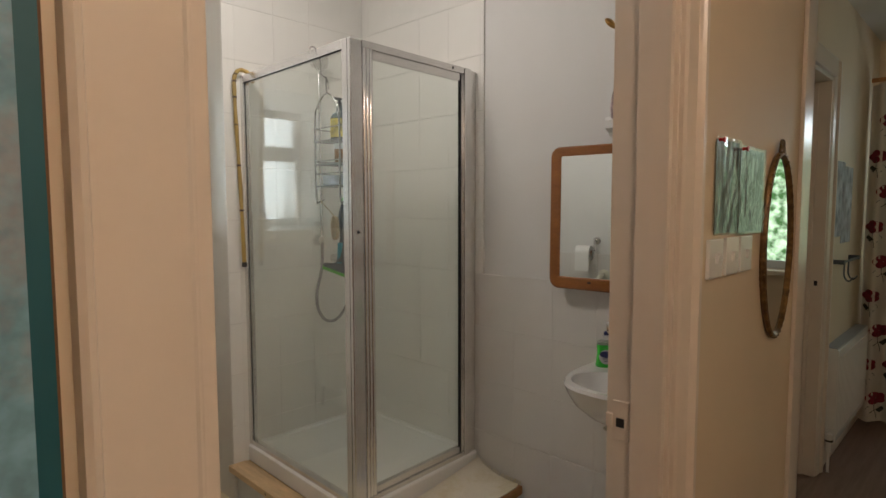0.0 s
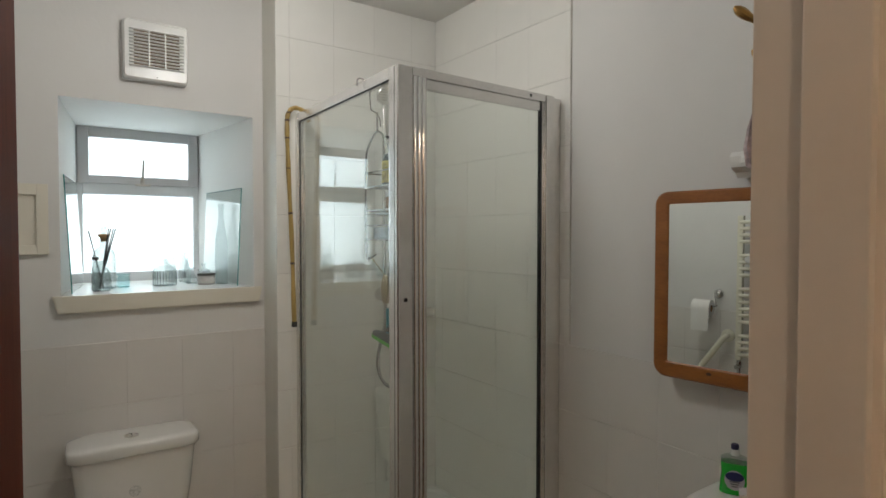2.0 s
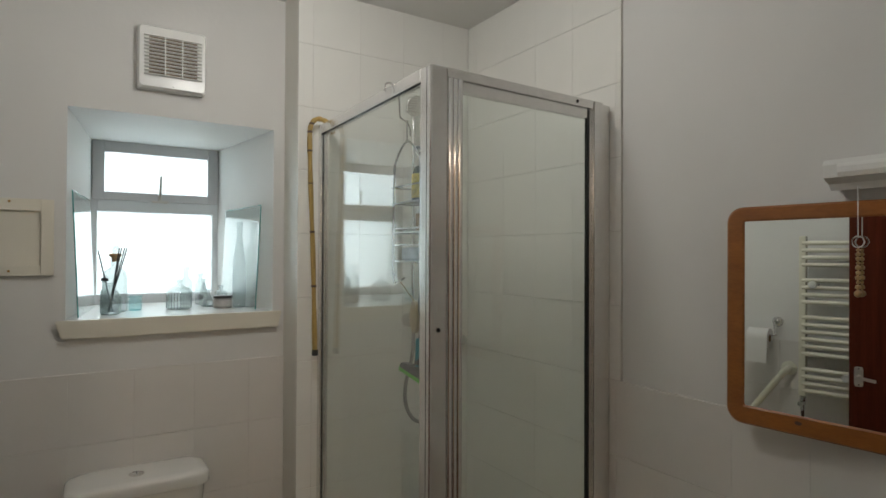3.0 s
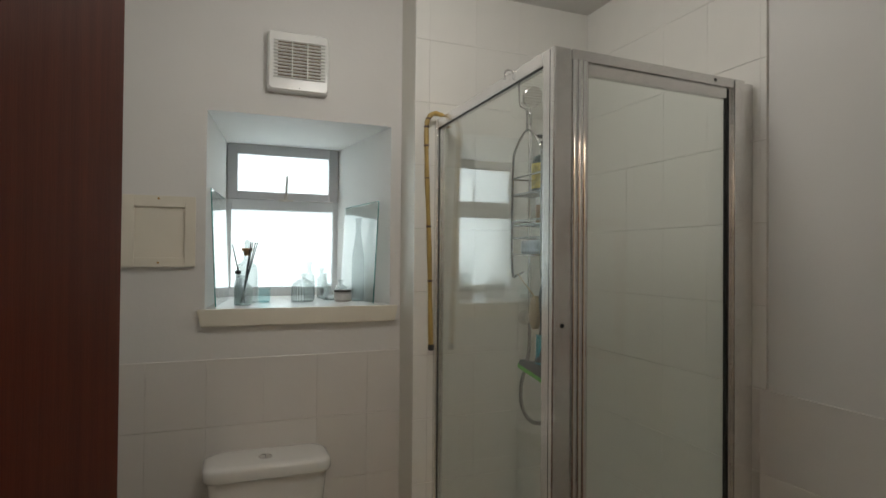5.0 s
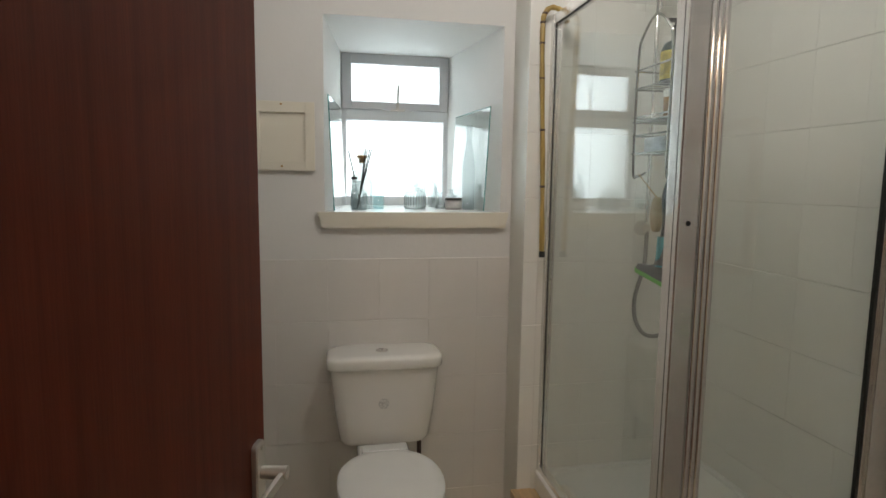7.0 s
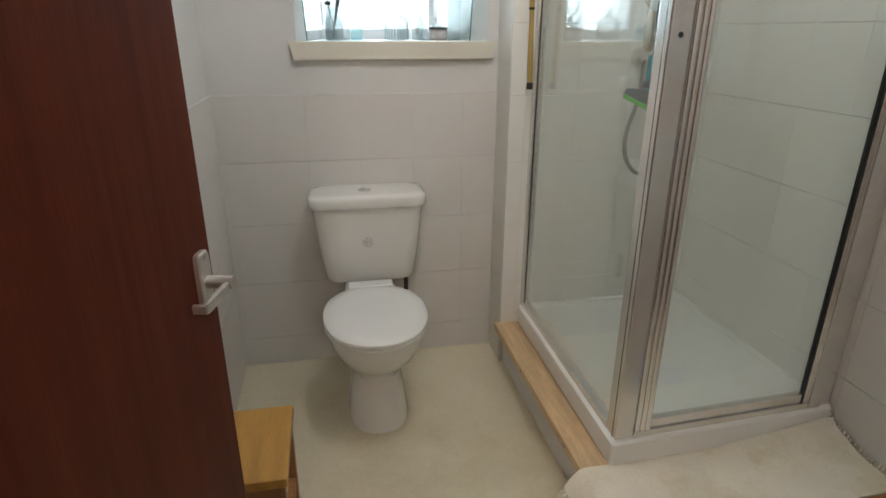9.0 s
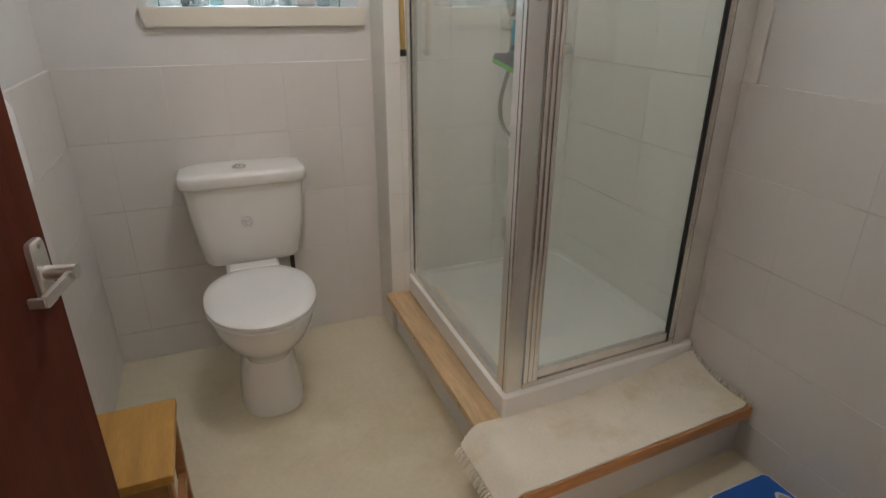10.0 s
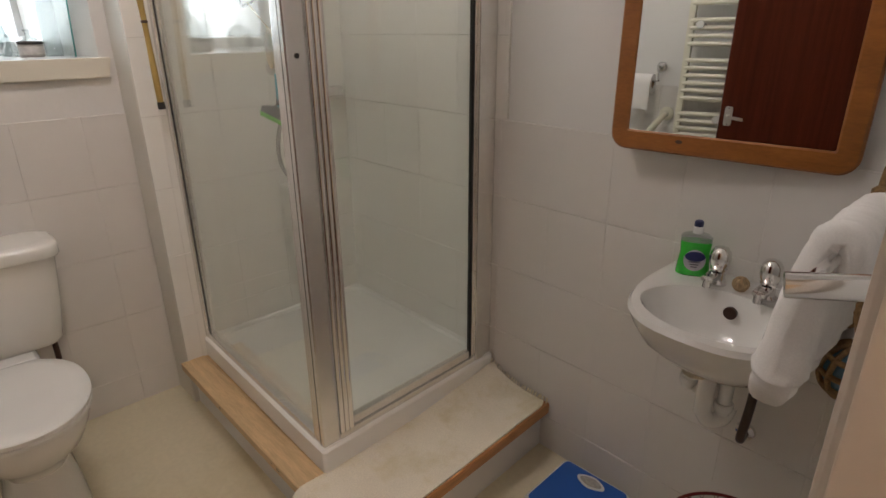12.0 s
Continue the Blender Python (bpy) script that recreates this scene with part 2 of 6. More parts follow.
SHOWERGLASS = glass("shower_glass", (0.972, 0.992, 0.980), 0.015)
CLEAR = glass("clear_glass", (0.955, 0.98, 0.975), 0.03, 0.85)
FROST = frosted("frosted_glass")
MIRROR = bpy.data.materials.new("silvered_mirror")
MIRROR.use_nodes = True
MIRROR.node_tree.nodes["Principled BSDF"].inputs["Metallic"].default_value = 1.0
MIRROR.node_tree.nodes["Principled BSDF"].inputs["Roughness"].default_value = 0.01
MIRROR.node_tree.nodes["Principled BSDF"].inputs["Base Color"].default_value = (0.86, 0.89, 0.87, 1)
OUTDOORS = glow("bright_overcast_garden", (0.74, 0.86, 0.78), (1, 1, 1), 1.8, 0.9)
GARDEN = glow("garden_greenery", (0.05, 0.12, 0.04), (0.55, 0.70, 0.50), 3.0, 9.0)

# ---- room shell ----
XL, XR = 0.65, 2.462          # tiled faces of the side walls
YD, YH = 0.985, 0.872         # door wall: bathroom face, hall face
YW, YS = 3.12, 2.96           # window wall, shower back wall
XN = 1.685                    # return between window wall and shower
ZC = 2.50
TOP = 1.085                   # top of the half-height tiling
P = 0.010                     # tile thickness over the plaster
HX0, HX1, HY0, HYB = -0.9, 5.25, -0.55, 1.09

solid("floor", box(XL - 0.1, YH, -0.1, XR + 0.1, YW + 0.1, 0.0), VINYL, "cream vinyl bathroom floor with faint brown stains", "floor", "structure")
solid("floor_hall", box(HX0, HY0, -0.1, HX1, YH, -0.003), LAMINATE, "grey brown wood laminate hall floor", "floor", "structure")
solid("floor_hall_end", box(XR + 0.1, YH, -0.1, HX1, HYB + 0.3, -0.003), LAMINATE, "grey brown wood laminate floor beside the radiator", "floor", "structure")
solid("ceiling", box(XL - 0.12, YH, ZC, XR + 0.12, YW + 0.1, ZC + 0.1), CEILING, "plain white painted bathroom ceiling", "ceiling", "structure")
bm = box(HX0, HY0, 2.45, HX1, YH, 2.55)
box(XR + 0.12, YH, 2.45, HX1, HYB + 0.3, 2.55, bm=bm)
solid("ceiling_hall", bm, CEILING, "plain white painted hall ceiling", "ceiling", "structure")

wall_left = solid("wall_left", box(XL - P - 0.12, YD, 0, XL - P, YW + P, ZC), PLASTER, "white painted bathroom wall above square tiles", "wall", "structure")
wall_mirror = solid("wall_mirror", box(XR + P, YD, 0, XR + P + 0.10, YW + P, ZC), PLASTER, "white painted wall with tiles below", "wall", "structure")
# window wall, with a deep splayed opening
WX0, WX1, WZ0, WZ1 = 0.956, 1.642, 1.262, 1.980     # opening at the room face
VX0, VX1, VZ0, VZ1 = 1.033, 1.555, 1.272, 1.985     # opening at the window
YV, YO = 3.75, 3.90
bm = box(XL - P - 0.12, YW + P, 0, WX0, YO, ZC)
box(WX1, YW + P, 0, XR + P + 0.1, YO, ZC, bm=bm)
box(WX0, YW + P, 0, WX1, YO, WZ0 - 0.03, bm=bm)
box(WX0, YW + P, WZ1, WX1, YO, ZC, bm=bm)
wall_window = solid("wall_window", bm, PLASTER, "thick white painted wall with a deep window opening", "wall", "structure")
for a, b in (((WX0, VX0), "reveal"), ((WX1, VX1), "reveal")):
    bm = bmesh.new()
    x0, x1 = a
    v = [bm.verts.new(p) for p in ((x0, YW + P + 0.001, WZ0 - 0.03), (x1, YV, WZ0 - 0.03), (x1, YO, WZ0 - 0.03), (x0, YO, WZ0 - 0.03), (x0, YW + P + 0.001, WZ1), (x1, YV, WZ1), (x1, YO, WZ1), (x0, YO, WZ1))]
    for q in ((0, 1, 2, 3), (4, 5, 6, 7), (0, 1, 5, 4), (1, 2, 6, 5), (2, 3, 7, 6), (3, 0, 4, 7)):
        bm.faces.new([v[i] for i in q])
    part(b, bm, PLASTER, wall_window)
bm = box(XN, YS + P, 0, XR + P, YW + P - 0.001, ZC)
wall_shower = solid("wall_shower", bm, RETURN, "boxed-out wall behind the shower with a beige painted side", "wall", "structure")

# door wall with its opening, towards the hall
DX0, DX1, DZ = 0.697, 1.560, 2.02
bm = box(HX0, YH, 0, DX0 - 0.03, YD, ZC)
box(DX1 + 0.03, YH, 0, XR + P + 0.02, YD, ZC, bm=bm)
box(DX0 - 0.03, YH, DZ + 0.03, DX1 + 0.03, YD, ZC, bm=bm)
wall_door = solid("wall_door", bm, HALLPAINT, "magnolia painted hall wall with the bathroom doorway", "wall", "structure")
bm = box(XL - P, YD, 0, DX0 - 0.03, YD + 0.004, ZC)
box(DX1 + 0.03, YD, 0, XR + P, YD + 0.004, ZC, bm=bm)
box(DX0 - 0.03, YD, DZ + 0.03, DX1 + 0.03, YD + 0.004, ZC, bm=bm)
part("plaster_skin", bm, PLASTER, wall_door)

# hall shell
solid("wall_hall_back", box(HX0 - 0.1, HY0 - 0.1, 0, HX1 + 0.1, HY0, 2.5), HALLPAINT, "magnolia painted wall of the hall", "wall", "structure")
solid("wall_hall_start", box(HX0 - 0.1, HY0, 0, HX0, YH + 0.1, 2.5), HALLPAINT, "magnolia painted wall at the hall's start", "wall", "structure")
bm = box(XR + P + 0.101, HYB, 0, 3.29, HYB + 0.12, 2.5)
box(3.90, HYB, 0, HX1 + 0.1, HYB + 0.12, 2.5, bm=bm)
box(3.29, HYB, 2.02, 3.90, HYB + 0.12, 2.5, bm=bm)
wall_hall_side = solid("wall_hall_side", bm, HALLPAINT, "magnolia painted hall wall with a second doorway", "wall", "structure")
bm = box(HX1, HY0, 0, HX1 + 0.1, -0.35, 2.5)
box(HX1, 0.80, 0, HX1 + 0.1, HYB, 2.5, bm=bm)
box(HX1, -0.35, 0, HX1 + 0.1, 0.80, 0.92, bm=bm)
box(HX1, -0.35, 2.05, HX1 + 0.1, 0.80, 2.5, bm=bm)
solid("wall_hall_end", bm, HALLPAINT, "magnolia painted end wall with a garden window", "wall", "structure")

# outdoors
solid("ground", box(-60, -60, -0.6, 60, 60, -0.5), shader("grass", (0.06, 0.10, 0.03), 0.9, vary=0.3), "rough green grass outside the house", "ground", "structure")
solid("backdrop", box(-1.5, 5.2, -0.4, 4.2, 5.22, 3.6), OUTDOORS, "bright pale daylight beyond the frosted window", "backdrop", "structure")
solid("backdrop_garden", box(8.0, -5, -0.5, 8.05, 4, 4.5), GARDEN, "sunlit green garden beyond the hall window", "backdrop", "structure")

# ---- window ----
window = thing("window_1", (1.294, YV, WZ0), "small white window with grey top casement and frosted panes", "window", "", "structure")
YF = YV + 0.02
bm = box(VX0 - 0.02, YF, VZ0 - 0.03, VX0 + 0.024, YF + 0.06, VZ1 + 0.02, 0.003)
box(VX1 - 0.024, YF, VZ0 - 0.03, VX1 + 0.02, YF + 0.06, VZ1 + 0.02, 0.003, bm=bm)
box(VX0 + 0.024, YF, VZ0 - 0.03, VX1 - 0.024, YF + 0.06, VZ0 + 0.035, 0.003, bm=bm)
box(VX0 + 0.024, YF, VZ1 - 0.02, VX1 - 0.024, YF + 0.06, VZ1 + 0.02, 0.003, bm=bm)
box(VX0 + 0.024, YF - 0.006, 1.672, VX1 - 0.024, YF + 0.06, 1.728, 0.004, bm=bm)
part("window_frame", bm, WINFRAME, window)
cz0, cz1, cx0, cx1 = 1.722, 1.985, VX0 + 0.004, VX1 - 0.004
bm = box(cx0, YF - 0.022, cz0, cx0 + 0.045, YF - 0.002, cz1, 0.004)
box(cx1 - 0.045, YF - 0.022, cz0, cx1, YF - 0.002, cz1, 0.004, bm=bm)
box(cx0 + 0.045, YF - 0.022, cz0, cx1 - 0.045, YF - 0.002, cz0 + 0.036, 0.004, bm=bm)
box(cx0 + 0.045, YF - 0.022, cz1 - 0.052, cx1 - 0.045, YF - 0.002, cz1, 0.004, bm=bm)
casement = part("casement", bm, CASEMENT, window, "grey metal top casement")
bm = box(1.292, YF - 0.036, cz0 + 0.004, 1.308, YF - 0.022, cz0 + 0.026, 0.002)
join(bm, tube(bend([(1.300, YF - 0.034, cz0 + 0.012), (1.301, YF - 0.042, cz0 + 0.06), (1.304, YF - 0.044, cz0 + 0.115)]), [0.006] * 12 + [0.004]))
box(1.268, YF - 0.03, cz0 - 0.006, 1.335, YF - 0.022, cz0 + 0.004, 0.001, bm=bm)
part("window_stay", bm, SATIN, casement, "grey metal window stay")
part("upper_pane", box(cx0 + 0.04, YF - 0.014, cz0 + 0.03, cx1 - 0.04, YF - 0.010, cz1 - 0.045), FROST, window).visible_shadow = False
part("lower_pane", box(VX0 + 0.02, YF + 0.028, VZ0 + 0.03, VX1 - 0.02, YF + 0.032, 1.68), FROST, window).visible_shadow = False
# sill board: wider at its top, sloping ends
bm = bmesh.new()
s = [(0.928, 3.104, 1.264), (1.670, 3.104, 1.264), (1.670, 3.13, 1.264), (0.928, 3.13, 1.264), (0.945, 3.106, 1.202), (1.657, 3.106, 1.202), (1.657, 3.13, 1.202), (0.945, 3.13, 1.202)]
v = [bm.verts.new(p) for p in s]
for q in ((0, 1, 2, 3), (4, 5, 6, 7), (0, 1, 5, 4), (1, 2, 6, 5), (2, 3, 7, 6), (3, 0, 4, 7)):
    bm.faces.new([v[i] for i in q])
bmesh.ops.bevel(bm, geom=bm.edges[:], offset=0.003, segments=2, affect="EDGES")
part("sill_front", bm, CREAM, window, "cream painted sill edge with sloping ends")
bm = box(WX0, 3.13, 1.22, WX1, YV + 0.02, 1.264)
part("window_sill", bm, PLASTIC, window, "glossy white sill")

# ---- doorway woodwork ----
frame_1 = thing("door_frame_1", (1.12, 0.92, 0), "white gloss painted door lining and moulded architrave", "door frame", "", "structure")


def lining(x_face, x_back, sign):
    bm = box(min(x_face, x_back), YH - 0.004, 0, max(x_face, x_back), YD + 0.010, DZ + 0.03, 0.002)
    box(min(x_face - sign * 0.014, x_face), YH + 0.004, 0, max(x_face - sign * 0.014, x_face), 0.938, DZ, 0.002, bm=bm)
    return bm


part("jamb", lining(DX0, DX0 - 0.03, -1), GLOSS, frame_1)
part("jamb", lining(DX1, DX1 + 0.03, 1), GLOSS, frame_1)
part("head", box(DX0, YH - 0.012, DZ, DX1, YD + 0.012, DZ + 0.03, 0.002), GLOSS, frame_1)


def architrave(x0, x1, y, ztop, out, parent, mat, z0=0.0):
    """A moulded board on a wall facing -y: flat, with a raised outer bead."""
    w = x1 - x0
    prof = [(0, 0), (0, 0.012), (0.10, 0.016), (0.62, 0.018), (0.66, 0.024), (0.72, 0.021), (0.78, 0.028), (0.95, 0.028), (1.0, 0.022), (1.0, 0)]
    if out < 0 and z0 == 0.0 and y == YH:
        prof = [(0, 0), (0, 0.020), (0.06, 0.024), (0.12, 0.022), (0.14, 0.018), (0.95, 0.014), (1.0, 0.012), (1.0, 0)]
    elif out < 0:
        prof = [(1 - u, d) for u, d in prof]
    rings = [[(x0 + u * w, y - d, z) for u, d in prof] for z in (z0, ztop)]
    part("architrave", loft(rings), mat, parent)


architrave(0.612, 0.690, YH, 2.10, -1, frame_1, GLOSS)
architrave(1.566, 1.640, YH, 2.10, 1, frame_1, GLOSS)
part("architrave_head", box(0.690, YH - 0.024, 2.035, 1.566, YH, 2.10, 0.004), GLOSS, frame_1)
part("architrave", box(1.592, YD + 0.0045, 0, 1.640, YD + 0.024, 2.10, 0.005), GLOSS, frame_1)
# strike plate
bm = box(1.5555, 0.946, 0.922, 1.5598, 0.980, 1.000, 0.001)
part("strike_plate", bm, GLOSS, frame_1, "paint-spattered metal strike plate")
part("latch_hole", box(1.5545, 0.955, 0.948, 1.5556, 0.972, 0.966), BLACK, frame_1)
box_lip = box(1.5535, 0.980, 0.945, 1.5598, 0.994, 0.972, 0.001)
part("strike_lip", box_lip, GLOSS, frame_1)

# ---- door leaf, open into the room ----
hinge, free = Vector((0.704, 0.992, 0)), Vector((0.878, 1.735, 0))
ang = math.atan2(free.y - hinge.y, free.x - hinge.x)
MD = Matrix.Translation(hinge) @ Matrix.Rotation(ang, 4, "Z")
W_LEAF = (free - hinge).length
door = thing("door_1", hinge, "dark red-brown flush veneered door, standing open", "door", "", "structure")
leaf = part("leaf", moved(box(0, 0.0, 0.006, W_LEAF, 0.040, 2.0, 0.0015), MD), DOORWOOD, door)


HZ = 0.984


def lever(side):
    """Lever on plate: side -1 faces the doorway side, 1 the wall side."""
    y = 0.0 if side < 0 else 0.040
    f = side
    x = W_LEAF - 0.034
    prof = [oval(0, 0, 0, 0.0165, 0.043, 28, 6), oval(0, 0, 0.006, 0.0165, 0.043, 28, 6), oval(0, 0, 0.008, 0.0145, 0.041, 28, 6)]
    bm = loft(prof)
    moved(bm, Matrix(((1, 0, 0, x), (0, 0, f, y), (0, 1, 0, HZ), (0, 0, 0, 1))))
    pl = part("handle_plate", moved(bm, MD), SATIN, door, "satin silver lever handle plate")
    bm = tube([(x, y, HZ), (x, y + f * 0.043, HZ)], 0.0092, 16)
    arm = box(x - 0.058, min(y + f * 0.036, y + f * 0.043), HZ - 0.007, x + 0.009, max(y + f * 0.036, y + f * 0.043), HZ + 0.007, 0.0025)
    for v in arm.verts:
        u = max(0.0, (x - v.co.x) / 0.058)
        v.co.z -= 0.012 * u
        v.co.y -= f * 0.012 * u ** 2
    join(bm, arm)
    join(bm, box(x - 0.060, min(y + f * 0.012, y + f * 0.030), HZ - 0.018, x - 0.054, max(y + f * 0.012, y + f * 0.030), HZ - 0.006, 0.002))
    part("lever", moved(bm, MD), SATIN, pl, "satin silver lever", True)
    for dz in (-0.035, 0.035):
        part("screw", moved(lathe([(0.0035, 0), (0.0035, 0.001), (0.002, 0.0016)], (x, y + f * 0.0088, HZ + dz), "y", 12), MD), CHROME, pl)


lever(-1)
part("latch_plate", moved(box(W_LEAF - 0.0005, 0.009, 0.92, W_LEAF + 0.001, 0.031, 1.05), MD), SATIN, door)
for z in (0.25, 1.0, 1.75):
    part("hinge", moved(tube([(-0.004, -0.005, z), (-0.004, -0.005, z + 0.075)], 0.006, 10), MD), BRASS, door)

# ---- shower plinth, tray and enclosure ----
ST = 0.185
plinth = thing("shower_plinth", (2.07, 2.4, 0), "white painted plinth with varnished pine edging under the shower", "step")
bm = box(1.702, 1.862, 0, XR, YS, ST - 0.030)
part("riser", bm, PLASTER, plinth)
part("edge_board", box(1.660, 1.890, ST - 0.030, 1.746, YS + 0.005, ST, 0.005), PINE, plinth, "varnished pine ledge with dark knots")
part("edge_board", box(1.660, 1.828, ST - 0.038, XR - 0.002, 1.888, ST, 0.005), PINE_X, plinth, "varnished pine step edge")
part("top_board", box(1.748, 1.890, ST - 0.030, XR, YS, ST - 0.004), PINE, plinth)
for y, s in ((2.22, 1.0), (2.26, 0.6), (2.62, 0.7)):
    part("knot", lathe([(0.009 * s, 0), (0.007 * s, 0.0006)], (1.660, y, ST - 0.014), "x", 12), DARKPIPE, plinth)

TX0, TY0, TZ = 1.742, 2.095, 0.262
tray = thing("shower_tray", (2.1, 2.5, ST), "white acrylic shower tray on the plinth", "shower tray")


def rounded(x0, y0, x1, y1, z, r, n=6):
    out = []
    for cx, cy, a in ((x1 - r, y1 - r, 0), (x0 + r, y1 - r, 90), (x0 + r, y0 + r, 180), (x1 - r, y0 + r, 270)):
        for k in range(n + 1):
            t = radians(a + 90 * k / n)
            out.append((cx + r * math.cos(t), cy + r * math.sin(t), z))
    return out


rims = [rounded(TX0 + 0.004, TY0 + 0.004, XR, YS, ST - 0.003, 0.01), rounded(TX0, TY0, XR, YS, ST + 0.004, 0.012), rounded(TX0, TY0, XR, YS, TZ - 0.006, 0.012), rounded(TX0 + 0.006, TY0 + 0.006, XR, YS, TZ, 0.012),
        rounded(TX0 + 0.055, TY0 + 0.055, XR - 0.02, YS - 0.02, TZ, 0.04), rounded(TX0 + 0.062, TY0 + 0.062, XR - 0.026, YS - 0.026, TZ - 0.010, 0.05)]
part("rim", loft(rims, cap=False), TRAY, tray, "square white tray rim")
bm = loft([rims[-1], rounded(TX0 + 0.075, TY0 + 0.075, XR - 0.035, YS - 0.035, TZ - 0.018, 0.05)])
part("pan", bm, TRAY, tray, "shallow white tray floor")
part("waste", lathe([(0.045, 0), (0.045, 0.003), (0.030, 0.005), (0.0, 0.005)], (2.22, 2.62, TZ - 0.018), n=28, cap=False), CHROME, tray, "round chrome waste", True)

shower = thing("shower_enclosure", (1.75, 2.1, TZ), "silver framed square glass shower enclosure with hinged door", "shower enclosure")
EZ0, EZ1 = TZ, 1.980
XP, YP = 1.752, 2.106
# corner post
bm = box(XP, YP, EZ0 + 0.001, XP + 0.055, YP + 0.055, EZ1, 0.008, 3)
part("corner_groove", box(XP - 0.0006, YP + 0.0175, EZ0 + 0.002, XP + 0.001, YP + 0.0190, EZ1 - 0.004), BLACK, shower)
post = part("corner_post", bm, ALU, shower, "silver corner post with worn chrome")
part("screw", lathe([(0.006, 0), (0.006, 0.001), (0.003, 0.002)], (XP + 0.028, YP - 0.001, 1.293), "y", 12), BLACK, post)
# side panel, facing the toilet
part("top_rail", box(XP, YP + 0.055, EZ1 - 0.034, XP + 0.030, YS - 0.026, EZ1, 0.003), ALU, shower)
part("bottom_rail", box(XP, YP + 0.055, EZ0, XP + 0.030, YS - 0.026, EZ0 + 0.022, 0.003), ALU, shower)
part("wall_profile", box(XP - 0.002, YS - 0.026, EZ0, XP + 0.032, YS - 0.001, EZ1, 0.003), ALU, shower)
part("seal", box(XP + 0.007, YS - 0.0285, EZ0 + 0.022, XP + 0.011, YS - 0.026, EZ1 - 0.03), BLACK, shower, "thin black rubber seal")
part("seal", box(XP + 0.007, YP + 0.055, EZ1 - 0.0365, XP + 0.011, YS - 0.030, EZ1 - 0.034), BLACK, shower)
part("side_glass", box(XP + 0.011, YP + 0.050, EZ0 + 0.018, XP + 0.016, YS - 0.030, EZ1 - 0.035), SHOWERGLASS, shower, "clear glass side panel")
# front rails, wall profile
PX = 2.378
part("top_rail", box(XP + 0.055, YP, EZ1 - 0.026, PX - 0.004, YP + 0.034, EZ1, 0.003), ALU, shower)
part("bottom_rail", box(XP + 0.055, YP, EZ0, PX - 0.004, YP + 0.034, EZ0 + 0.020, 0.003), ALU, shower)
part("wall_profile", box(PX, YP - 0.002, EZ0, PX + 0.040, YP + 0.036, EZ1, 0.004), ALU, shower)
part("wall_profile", box(PX + 0.041, YP + 0.006, EZ0, XR - 0.001, YP + 0.034, EZ1 - 0.004, 0.003), ALU, shower, "stepped silver wall strip")
part("rail_screw", lathe([(0.005, 0), (0.004, 0.002)], (2.300, YP - 0.0005, EZ1 - 0.013), "y", 10), BLACK, shower)
# door leaf of glass
sdoor = part("shower_door", box(1.858, YP + 0.006, EZ1 - 0.058, PX - 0.026, YP + 0.026, EZ1 - 0.028, 0.003), ALU, shower, "glass shower door in a slim silver frame")
part("bottom_edge", box(1.858, YP + 0.006, EZ0 + 0.022, PX - 0.026, YP + 0.026, EZ0 + 0.050, 0.003), ALU, sdoor)
part("glass", box(1.852, YP + 0.013, EZ0 + 0.04, PX - 0.022, YP + 0.018, EZ1 - 0.05), SHOWERGLASS, sdoor)
part("seal", box(PX - 0.024, YP + 0.009, EZ0 + 0.022, PX - 0.013, YP + 0.020, EZ1 - 0.03), BLACK, sdoor, "black magnetic seal")
part("catch_strip", box(PX - 0.012, YP + 0.010, EZ0 + 0.022, PX - 0.001, YP + 0.030, EZ1 - 0.027), ALU, sdoor)
for x, r in ((1.818, 0.0085), (1.834, 0.0085), (1.849, 0.0095)):
    part("stile", tube([(x, YP + 0.006, EZ0 + 0.022), (x, YP + 0.006, EZ1 - 0.027)], r, 14), CHROME, sdoor, "rounded polished stile", True)

# ---- toilet ----
toilet = thing("toilet", (1.165, 2.75, 0), "white porcelain close-coupled toilet with lid down", "toilet")
cx = 1.162
bm = loft([oval(cx, 2.775, 0.0, 0.108, 0.185, 36, 2.6), oval(cx, 2.775, 0.02, 0.106, 0.182, 36, 2.6), oval(cx, 2.785, 0.10, 0.096, 0.160, 36, 2.4), oval(cx, 2.79, 0.17, 0.088, 0.138, 36, 2.3), oval(cx, 2.775, 0.22, 0.108, 0.165, 36, 2.2),
           oval(cx, 2.74, 0.28, 0.142, 0.215, 36, 2.1), oval(cx, 2.72, 0.335, 0.160, 0.235, 36, 2.1), oval(cx, 2.715, 0.372, 0.164, 0.238, 36, 2.1), oval(cx, 2.715, 0.385, 0.158, 0.232, 36, 2.1)])
box(cx - 0.095, 2.88, 0.30, cx + 0.095, 3.06, 0.40, 0.02, 3, bm=bm)
part("pan", bm, PORCELAIN, toilet, "", True)
egg = lambda z, g: [(x, y if y < 2.80 else 2.80 + (y - 2.80) * 0.85, z) for x, y, _ in oval(cx, 2.695, z, 0.172 + g, 0.228 + g, 44, 2.15)]
seat = part("seat", loft([egg(0.386, -0.006), egg(0.388, 0), egg(0.397, 0.001), egg(0.400, -0.004)]), PLASTIC, toilet, "white plastic seat", True)
part("lid", loft([egg(0.402, -0.004), egg(0.404, 0.001), egg(0.414, 0.0015), egg(0.420, -0.006), egg(0.424, -0.04), egg(0.425, -0.10)]), PLASTIC, toilet, "closed white plastic lid", True)
part("lid_hinge", box(cx - 0.082, 2.885, 0.400, cx + 0.082, 2.935, 0.425, 0.006, 3), PLASTIC, toilet)
